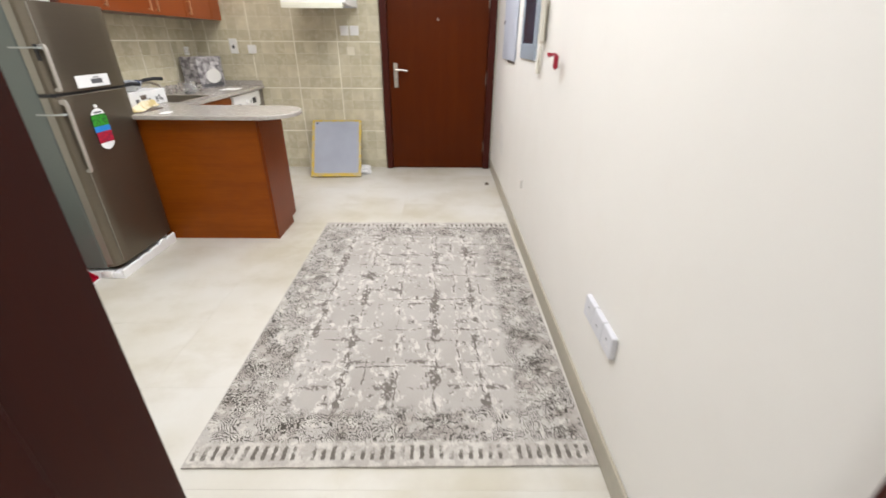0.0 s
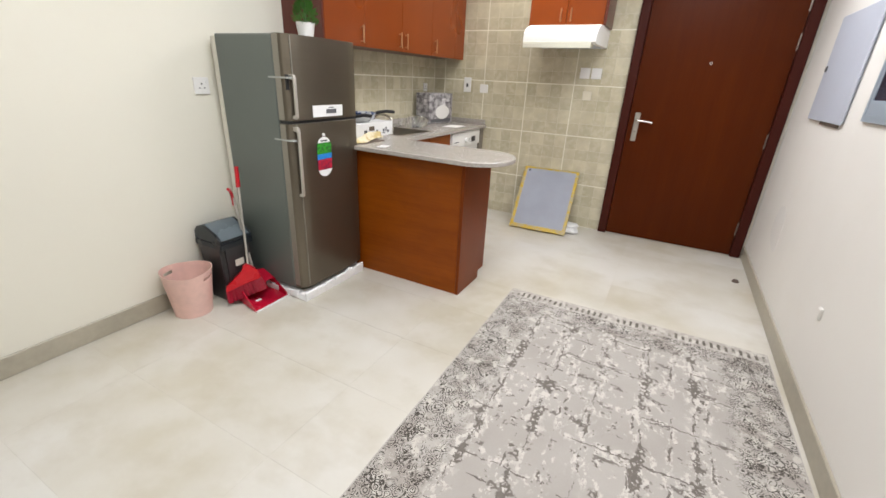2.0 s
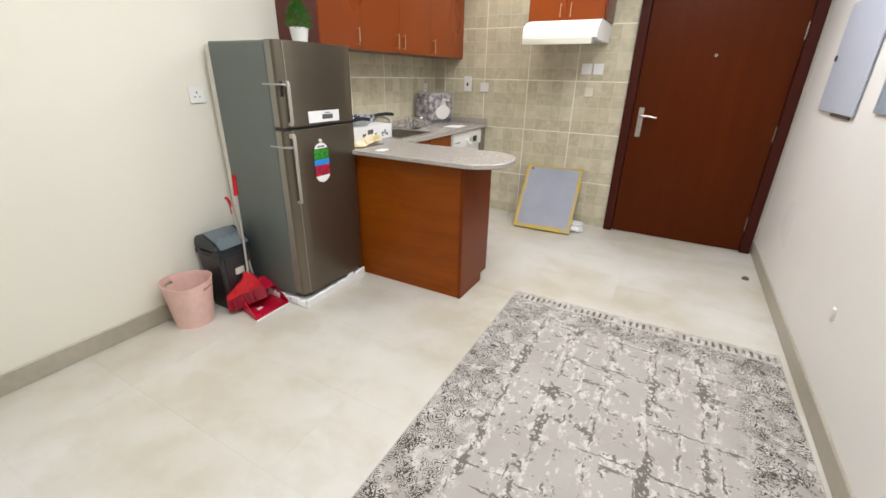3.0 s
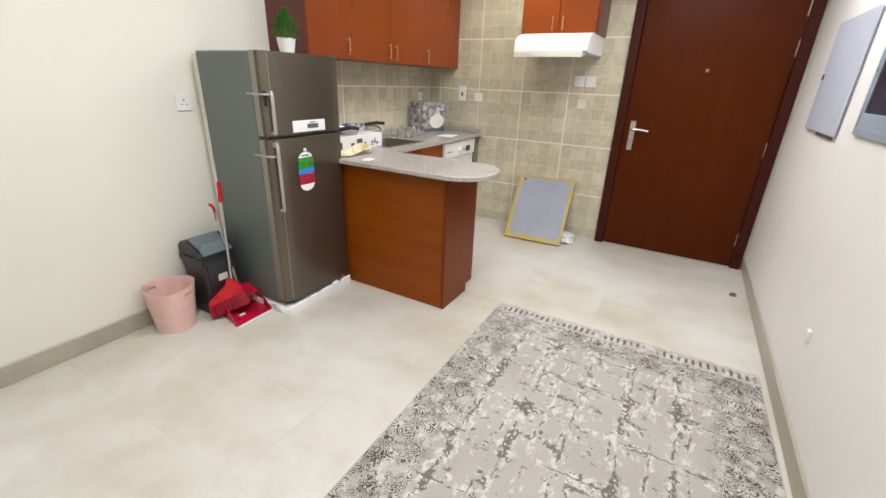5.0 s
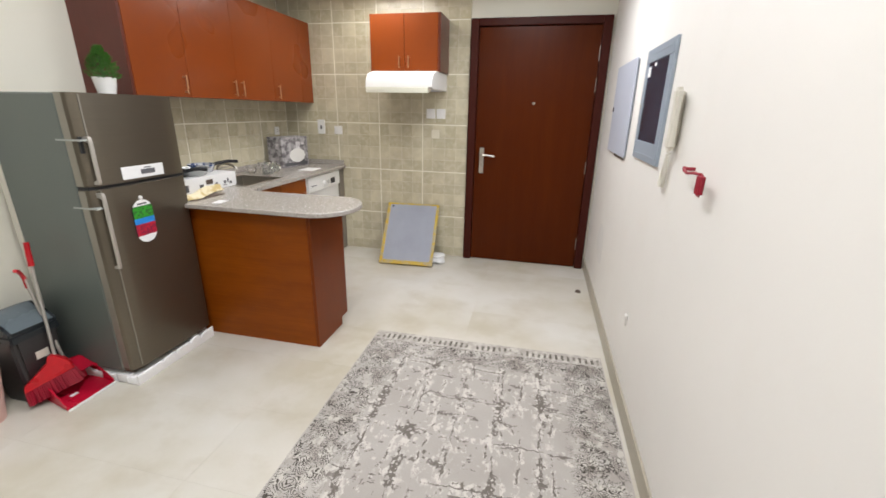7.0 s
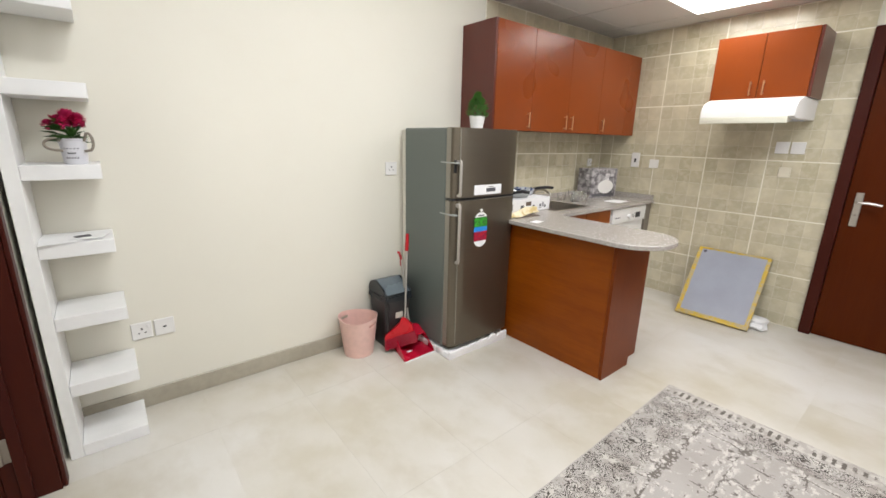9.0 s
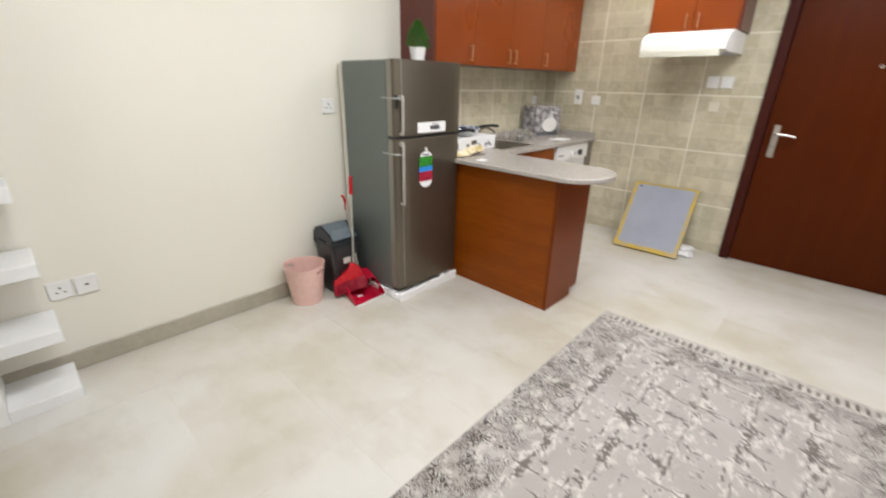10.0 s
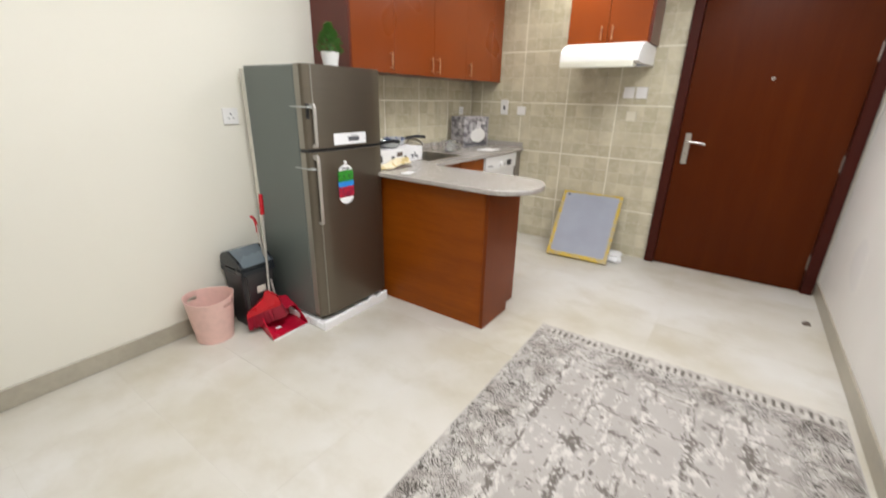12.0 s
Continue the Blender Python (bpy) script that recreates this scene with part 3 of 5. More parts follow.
def entrance_door():
    solid("door_frame_entrance", boxes(((FX0, YN - 0.045, 0), (DX0, YN + 0.12, FZ)), ((DX1, YN - 0.045, 0), (FX1, YN + 0.12, FZ)),
                                       ((DX0, YN - 0.045, 2.085), (DX1, YN + 0.12, FZ)), bevel=0.005), M_FRAME, "dark mahogany frame of the entrance door", "door frame", "structure")
    yf = YN - 0.012
    th = thing("door_2", ((DX0 + DX1) / 2, yf, 0), "closed dark mahogany flush entrance door with a lever handle", "door")
    part("leaf", boxes(((DX0 + 0.003, yf, 0.006), (DX1 - 0.003, yf + 0.045, 2.081)), bevel=0.002), M_DOOR, th)
    bm = bmesh.new()
    box(bm, (-0.300, yf - 0.008, 0.85), (-0.258, yf, 1.085), 0.003)
    pl = part("handle_plate", bm, M_STEEL, th, "satin steel back plate")
    bm = bmesh.new()
    tube(bm, [(-0.279, yf - 0.006, 1.02), (-0.279, yf - 0.045, 1.02), (-0.270, yf - 0.055, 1.02), (-0.22, yf - 0.055, 1.022), (-0.155, yf - 0.052, 1.012)], 0.0095, 10)
    part("lever", bm, M_STEEL, pl, "curved satin steel lever")
    bm = bmesh.new()
    rod(bm, (-0.279, yf - 0.010, 0.93), (-0.279, yf - 0.004, 0.93), 0.008)
    part("keyhole", bm, M_HINGE, pl, "dull steel lock cylinder")
    bm = bmesh.new()
    rod(bm, (0.155, yf - 0.006, 1.475), (0.155, yf + 0.001, 1.475), 0.011, 0.011, 20)
    v = part("peephole", bm, M_STEEL, th, "steel peephole ring")
    bm = bmesh.new()
    rod(bm, (0.155, yf - 0.0075, 1.475), (0.155, yf - 0.0055, 1.475), 0.005)
    part("lens", bm, M_BLACK, v)
    for z in (0.235, 0.94, 1.625, 1.87):
        hinge(th, DX1 - 0.004, yf - 0.002, z)


entrance_door()


def living_shelf():
    """White tower of open shelves carried by one upright."""
    x0, x1, y0, y1 = XL + 0.014, -2.02, 0.77, 1.05
    th = thing("shelf_unit", (-2.15, 0.90, 0), "tall white lacquered open shelf tower against the cream wall", "shelf")
    part("upright", boxes(((x0, y0, 0), (x1, y0 + 0.045, 2.16)), bevel=0.002), M_WHITE_PAINT, th)
    for z in (0.0, 0.29, 0.59, 0.892, 1.194, 1.496, 1.80, 2.10):
        part("shelf", boxes(((x0, y0 + 0.046, z), (x1, y1, z + 0.056)), bevel=0.002), M_WHITE_PAINT, th)


living_shelf()


def flower_pot():
    cx, cy, z = -2.075, 0.978, 1.2505
    th = thing("flower_pot", (cx, cy, z), "white pot of crimson artificial flowers with rope handles on a shelf", "plant")
    bm = bmesh.new()
    lathe(bm, [(0.035, 0), (0.0365, 0.002), (0.0435, 0.090), (0.046, 0.092), (0.046, 0.098), (0.041, 0.098), (0.038, 0.080)], (cx, cy, z))
    pot = part("pot", bm, M_SOCKET, th)
    for zz, w in ((0.062, 0.024), (0.044, 0.012), (0.026, 0.020)):
        bm = bmesh.new()
        for k in range(5):
            a = radians(-12) + (k - 2) * 0.24 * w / 0.022
            r = 0.0375 + 0.075 * (zz - 0.02)
            t = bmesh.new()
            bmesh.ops.create_cube(t, size=1)
            merge(bm, t, Matrix.Translation((cx + r * math.cos(a), cy + r * math.sin(a), z + zz)) @ Matrix.Rotation(a, 4, "Z") @ Matrix.Diagonal((0.001, 0.0045, 0.008, 1)))
        part("lettering", bm, M_INK, pot, "row of small grey printing")
    for s in (-1, 1):
        bm = bmesh.new()
        pts = [(cx + 0.03, cy + s * 0.034, z + 0.088)]
        for k in range(11):
            a = math.pi * (0.5 - k / 10 * 1.05)
            reach, rise = (0.036, 0.022) if s < 0 else (0.016, 0.034)
            pts.append((cx + 0.032, cy + s * (0.046 + reach * math.cos(a)), z + (0.076 if s < 0 else 0.086) + rise * math.sin(a)))
        pts.append((cx + 0.03, cy + s * 0.032, z + 0.05))
        tube(bm, pts, 0.0048, 8)
        part("rope_handle", bm, M_ROPE, th, "looped grey rope handle")
    rnd = random.Random(4)
    bm = bmesh.new()
    for k in range(46):
        a, h = rnd.uniform(0, 6.28), rnd.uniform(0.085, 0.15)
        r = rnd.uniform(0.015, 0.065)
        leaf(bm, Vector((cx + r * 0.3 * math.cos(a), cy + r * 0.3 * math.sin(a), z + h - 0.005)), Vector((math.cos(a), math.sin(a) - 0.35, rnd.uniform(0.1, 0.9))), 0.058 - 0.014 * math.sin(a), 0.028)
    part("leaves", bm, M_LEAF_DARK, th, "dark green leaves")
    bm = bmesh.new()
    for fx, fy, fz, fr in ((0.014, -0.004, 0.170, 0.034), (0.006, -0.036, 0.158, 0.028), (0.004, 0.026, 0.166, 0.028), (-0.02, 0.0, 0.178, 0.028), (0.012, -0.064, 0.146, 0.018), (0.026, 0.028, 0.152, 0.022), (0.030, -0.018, 0.155, 0.024)):
        c = Vector((cx + fx, cy + fy, z + fz))
        for k in range(60):
            d = Vector((rnd.gauss(0, 1), rnd.gauss(0, 1), rnd.gauss(0.5, 0.8))).normalized()
            leaf(bm, c + d * fr * 0.25, d + Vector((0, 0, 0.25)), fr * 0.95, fr * 0.75)
    part("petals", bm, M_PETAL, th, "crimson petals")


def leaf(bm, base, way, length, width):
    """One small bent leaf."""
    way = way.normalized()
    side = way.cross(Vector((0, 0, 1)))
    side = side.normalized() if side.length > 0.05 else Vector((1, 0, 0))
    up = side.cross(way).normalized()
    a = bm.verts.new(base)
    b = bm.verts.new(base + way * length * 0.5 + side * width / 2 + up * length * 0.08)
    c = bm.verts.new(base + way * length - up * length * 0.1)
    d = bm.verts.new(base + way * length * 0.5 - side * width / 2 + up * length * 0.08)
    bm.faces.new((a, b, c))
    bm.faces.new((a, c, d))


flower_pot()


def shelf_papers():
    z = 0.9485
    th = thing("leaflets", (-2.12, 0.93, z), "loose white and grey leaflets lying on a shelf", "papers")
    for k, (cx, cy, w, d, rot, mat, lab) in enumerate(((-2.10, 0.880, 0.17, 0.13, 8, M_PAPER, "white leaflet"), (-2.12, 0.975, 0.15, 0.11, -12, M_PAPER, "grey printed leaflet"), (-2.10, 0.95, 0.03, 0.05, 20, M_INK, "dark glossy card"))):
        t = bmesh.new()
        bmesh.ops.create_cube(t, size=1)
        bm = bmesh.new()
        merge(bm, t, Matrix.Translation((cx, cy, z + 0.002 + k * 0.0035)) @ Matrix.Rotation(radians(rot), 4, "Z") @ Matrix.Diagonal((w, d, 0.003, 1)))
        part("leaflet", bm, mat, th, lab)


shelf_papers()


# ---------- plates on the walls ----------
def wall_plate(name, face, u, z, label, w=0.086, h=0.086, kind="socket", mat=None, depth=0.010):
    """face: w, e or n, the wall that carries it; u: its place along the wall."""
    mat = mat or M_WHITE

    def bx(bm, u0, u1, z0, z1, d0, d1, bev=0.0):
        if face == "w":
            box(bm, (XL + d0, u0, z0), (XL + d1, u1, z1), bev)
        elif face == "e":
            box(bm, (XR - d1, u0, z0), (XR - d0, u1, z1), bev)
        else:
            box(bm, (u0, YN - d1, z0), (u1, YN - d0, z1), bev)

    base = {"w": (XL, u, z), "e": (XR, u, z), "n": (u, YN, z)}[face]
    th = thing(name, base, label, "socket" if kind == "socket" else "switch")
    bm = bmesh.new()
    lift = 0.009 if face == "n" or (face == "w" and u > YK) else 0.0
    bx(bm, u - w / 2, u + w / 2, z - h / 2, z + h / 2, lift, lift + depth, 0.0025)
    p = part("plate", bm, mat, th)
    t = lift + depth
    if kind == "socket":
        bm = bmesh.new()
        bx(bm, u - 0.0035, u + 0.0035, z + 0.006, z + 0.016, t, t + 0.0006)
        bx(bm, u - 0.018, u - 0.009, z - 0.013, z - 0.008, t, t + 0.0006)
        bx(bm, u + 0.009, u + 0.018, z - 0.013, z - 0.008, t, t + 0.0006)
        part("pin_holes", bm, M_BLACK, p, "three dark pin holes")
        bm = bmesh.new()
        bx(bm, u + 0.022, u + 0.032, z + 0.012, z + 0.03, t, t + 0.003, 0.001)
        part("rocker", bm, mat, p)
    elif kind == "fused":
        bm = bmesh.new()
        bx(bm, u - 0.010, u + 0.010, z - 0.022, z + 0.012, t, t + 0.002, 0.001)
        part("rocker", bm, M_BLACK, p, "black rocker")
    elif kind == "outlet":
        bm = bmesh.new()
        bx(bm, u - 0.008, u + 0.008, z - 0.004, z + 0.004, t, t + 0.0006)
        part("jack", bm, M_BLACK, p, "dark jack")
    elif kind != "blank":
        bm = bmesh.new()
        bx(bm, u - 0.016, u + 0.016, z - 0.022, z + 0.022, t, t + 0.003, 0.001)
        part("rocker", bm, mat, p)
    return th


wall_plate("wall_socket", "w", 1.092, 0.421, "white square socket low on the cream wall beside the shelves")
wall_plate("wall_socket", "w", 1.187, 0.421, "white square data outlet low on the cream wall", kind="outlet")
wall_plate("wall_socket", "w", 2.555, 1.182, "white square socket on the cream wall beside the fridge")
wall_plate("wall_socket", "w", 4.90, 1.185, "small white socket on the tiled wall above the worktop", w=0.07, h=0.075)
wall_plate("wall_switch", "n", -1.888, 1.228, "tall white cooker switch with a black rocker on the tiles", w=0.078, h=0.135, kind="fused")
wall_plate("wall_switch", "n", -1.708, 1.200, "white square switch on the tiles", w=0.084, h=0.078, kind="switch")
wall_plate("wall_switch", "n", -0.768, 1.372, "white square switch beside another below the hood", w=0.084, kind="switch")
wall_plate("wall_switch", "n", -0.672, 1.372, "white square switch beside another below the hood", w=0.084, kind="switch")
wall_plate("wall_switch", "n", -0.722, 1.190, "beige blank cover plate on the tiles below two switches", w=0.075, h=0.078, kind="blank", mat=M_PLATE)
wall_plate("wall_plug", "e", 3.222, 0.413, "small white blank cap low on the cream wall", w=0.03, h=0.055, kind="switch", mat=M_WALL_E)


def wall_grey_patch():
    """A slightly greyer patch low on the east wall near the door."""
    bm = bmesh.new()
    out = [(4.24, 0.35), (4.30, 0.33), (4.43, 0.37), (4.50, 0.42), (4.51, 0.50), (4.45, 0.60), (4.38, 0.62), (4.28, 0.59), (4.245, 0.47)]
    prism(bm, out, "x", XR - 0.0012, XR + 0.001, 0.0004)
    solid("wall_grey_patch_east", bm, M_PATCH, "faint greyer patch on the cream wall", "wall", "structure")


wall_grey_patch()


def triple_socket():
    y1, n, s = 1.750, 3, 0.088
    z0, z1 = 0.382, 0.466
    zc = (z0 + z1) / 2
    th = thing("socket_strip", (XR, y1 - n * s / 2, 0.41), "surface box of three white sockets low on the cream wall", "socket")
    for k in range(n):
        a, b = y1 - (k + 1) * s + 0.001, y1 - k * s - 0.001
        c = (a + b) / 2
        m = part("module", boxes(((XR - 0.019, a, z0), (XR, b, z1)), bevel=0.0035), M_SOCKET, th)
        if k == 1:
            j = part("jack_cover", boxes(((XR - 0.0203, c - 0.020, zc - 0.024), (XR - 0.0185, c + 0.020, zc + 0.020)), bevel=0.0008), M_SOCKET, m)
            part("jack", boxes(((XR - 0.0210, c - 0.009, zc - 0.004), (XR - 0.0200, c + 0.003, zc + 0.001))), M_INK, j, "dark jack")
        else:
            part("pin_hole", boxes(((XR - 0.0196, c - 0.003, zc + 0.006), (XR - 0.0186, c + 0.003, zc + 0.013))), M_INK, m, "small dark earth pin hole")
            for dy in (-0.011, 0.011):
                part("pin_shutter", boxes(((XR - 0.0196, c + dy - 0.004, zc - 0.014), (XR - 0.0186, c + dy + 0.004, zc - 0.010))), M_WHITE, m)
    for k in range(1, n):
        y = y1 - k * s
        part("joint", boxes(((XR - 0.0165, y - 0.0012, z0 + 0.002), (XR, y + 0.0012, z1 - 0.002))), M_TAPE, th, "grey joint between the sockets")


triple_socket()


def electric_panels():
    th = thing("electric_box", (XR, 4.03, 1.43), "shallow closed light grey metal cabinet on the cream wall", "electric box")
    part("body", boxes(((XR - 0.009, 3.895, 1.160), (XR, 4.52, 1.70)), bevel=0.003), M_GREYMETAL, th)
    d = part("door", boxes(((XR - 0.0165, 3.88, 1.150), (XR - 0.0095, 4.535, 1.708)), bevel=0.003), M_GREYMETAL, th)
    bm = bmesh.new()
    box(bm, (XR - 0.021, 4.485, 1.415), (XR - 0.0165, 4.520, 1.445), 0.002)
    part("lock", bm, M_BLACK, d, "square black lock")
    # dark strip that stands for a hole and the shaded underside
    part("underside_strip", boxes(((XR - 0.008, 3.95, 1.132), (XR, 4.28, 1.159))), M_BROWN, th, "dark brown strip for the hole and shade under the cabinet")

    y0, y1, z0, z1 = 3.150, 3.645, 1.186, 1.703
    g0, g1, h0, h1 = 3.225, 3.595, 1.275, 1.640
    th = thing("breaker_panel", (XR, 3.4, 1.45), "blue grey steel breaker panel with smoked window on cream wall", "breaker panel")
    bm = bmesh.new()
    xa, xb = XR - 0.013, XR
    box(bm, (xa, y0, z0), (xb, y1, h0), 0.002)
    box(bm, (xa, y0, h1), (xb, y1, z1), 0.002)
    box(bm, (xa, y0, h0), (xb, g0, h1), 0.002)
    box(bm, (xa, g1, h0), (xb, y1, h1), 0.002)
    f = part("frame", bm, M_GREYFRAME, th)
    bm = boxes(((xa - 0.0015, y0 + 0.02, z0 + 0.02), (xa, y0 + 0.03, z1 - 0.02)), ((xa - 0.0015, y1 - 0.03, z0 + 0.02), (xa, y1 - 0.02, z1 - 0.02)),
               ((xa - 0.0015, y0 + 0.03, z0 + 0.02), (xa, y1 - 0.03, z0 + 0.03)), ((xa - 0.0015, y0 + 0.03, z1 - 0.03), (xa, y1 - 0.03, z1 - 0.02)))
    part("door_edge", bm, M_GREYFRAME, f)
    part("window", boxes(((XR - 0.010, g0, h0), (XR - 0.006, g1, h1))), M_DARKGLASS, th, "smoked dark window")
    bm = bmesh.new()
    rod(bm, (xa - 0.006, y1 - 0.03, 1.44), (xa, y1 - 0.03, 1.44), 0.007)
    part("lock", bm, M_STEEL, th, "small steel lock")
    part("sticker", boxes(((XR - 0.0115, 3.535, 1.575), (XR - 0.0101, 3.588, 1.622))), M_PAPER, th, "small white sticker")
    part("sticker", boxes(((XR - 0.0115, 3.44, 1.617), (XR - 0.0101, 3.47, 1.632))), M_PAPER, th, "small white sticker")


electric_panels()


def intercom():
    th = thing("intercom_phone", (XR, 2.950, 1.37), "aged white intercom handset hanging on the cream wall", "intercom")
    bm = bmesh.new()
    box(bm, (XR - 0.018, 2.940, 1.285), (XR, 3.030, 1.485), 0.005, 2)
    part("base", bm, M_OFFWHITE, th)
    bm = bmesh.new()
    t = bmesh.new()
    bmesh.ops.create_cube(t, size=1)
    bmesh.ops.bevel(t, geom=t.edges[:], offset=0.18, segments=3, affect="EDGES")
    merge(bm, t, Matrix.Translation((XR - 0.034, 2.915, 1.385)) @ Matrix.Diagonal((0.022, 0.046, 0.222, 1)))
    for z in (1.303, 1.467):
        t = bmesh.new()
        bmesh.ops.create_cube(t, size=1)
        bmesh.ops.bevel(t, geom=t.edges[:], offset=0.2, segments=3, affect="EDGES")
        merge(bm, t, Matrix.Translation((XR - 0.034, 2.915, z)) @ Matrix.Diagonal((0.028, 0.048, 0.050, 1)))
    part("handset", bm, M_OFFWHITE, th)
    bm = bmesh.new()
    pts = []
    for k in range(260):
        f = k / 259
        a = f * 2 * math.pi * 44
        drop = math.sin(f * math.pi) ** 0.8
        y = 2.975 + 0.030 * drop + 0.022 * math.sin(2 * math.pi * f)
        pts.append((XR - 0.016 + 0.007 * math.cos(a), y + 0.007 * math.sin(a), 1.275 - 0.150 * drop))
    tube(bm, pts, 0.0026, 5)
    part("cord", bm, M_OFFWHITE, th, "coiled cord hanging in a loop")


intercom()


def crank():
    th = thing("valve_key", (XR, 2.70, 1.23), "small dark red crank with a hanging grip on the cream wall", "crank")
    bm = bmesh.new()
    rod(bm, (XR, 2.705, 1.232), (XR - 0.03, 2.705, 1.232), 0.006)
    rod(bm, (XR - 0.03, 2.705, 1.232), (XR - 0.036, 2.705, 1.232), 0.009)
    part("spindle", bm, M_REDDARK, th)
    bm = bmesh.new()
    tube(bm, [(XR - 0.034, 2.705, 1.236), (XR - 0.036, 2.685, 1.226), (XR - 0.038, 2.65, 1.224), (XR - 0.038, 2.60, 1.232), (XR - 0.038, 2.530, 1.236)], 0.0045, 8)
    part("arm", bm, M_REDDARK, th, "thin dark red arm")
    bm = bmesh.new()
    box(bm, (XR - 0.046, 2.505, 1.172), (XR - 0.030, 2.546, 1.238), 0.007, 3)
    part("grip", bm, M_REDDARK, th, "dark red grip")


crank()


def floor_stop():
    th = thing("door_stop", (0.652, 4.492, 0), "small brown rubber door stop on the floor", "door stop")
    bm = bmesh.new()
    lathe(bm, [(0.024, 0), (0.024, 0.004), (0.018, 0.008), (0.016, 0.016), (0.008, 0.019)], (0.652, 4.492, 0.0), 20)
    part("rubber", bm, M_BROWN, th)


floor_stop()


# ---------- rug ----------
rug_x, rug_y = 0.021, 2.435


def rug():
    bm = bmesh.new()
    nx, ny = 40, 60
    grid = []
    rnd = random.Random(2)
    for j in range(ny + 1):
        row = []
        for i in range(nx + 1):
            u, v = i / nx, j / ny
            e = 0.0025 * noise.noise(Vector((u * 9, v * 12, 0))) if i in (0, nx) or j in (0, ny) else 0
            row.append(bm.verts.new((rug_x + (u - 0.5) * RUG_W + e, rug_y + (v - 0.5) * RUG_L + e, 0.008 + 0.0012 * noise.noise(Vector((u * 4, v * 6, 3))))))
        grid.append(row)
    for j in range(ny):
        for i in range(nx):
            bm.faces.new((grid[j][i], grid[j][i + 1], grid[j + 1][i + 1], grid[j + 1][i]))
    rim = [grid[0][i] for i in range(nx + 1)] + [grid[j][nx] for j in range(1, ny + 1)] + [grid[ny][i] for i in range(nx - 1, -1, -1)] + [grid[j][0] for j in range(ny - 1, 0, -1)]
    low = [bm.verts.new((v.co.x, v.co.y, 0.0005)) for v in rim]
    for k in range(len(rim)):
        n = (k + 1) % len(rim)
        bm.faces.new((rim[n], rim[k], low[k], low[n]))
    ob = solid("rug", bm, M_RUG, "distressed grey beige area rug with scrolled border lying on the tiles", "rug", base=(rug_x, rug_y, 0))
    ob.rotation_euler.z = radians(0.7)
    return ob


rug()


# ---------- kitchen ----------
CT = 0.865     # worktop top


def round_rect(x0, y0, x1, y1, r, n=5):
    pts = []
    for cx, cy, a0 in ((x1 - r, y1 - r, 0), (x0 + r, y1 - r, 90), (x0 + r, y0 + r, 180), (x1 - r, y0 + r, 270)):
        for k in range(n + 1):
            a = radians(a0 + 90 * k / n)
            pts.append((cx + r * math.cos(a), cy + r * math.sin(a)))
    return pts


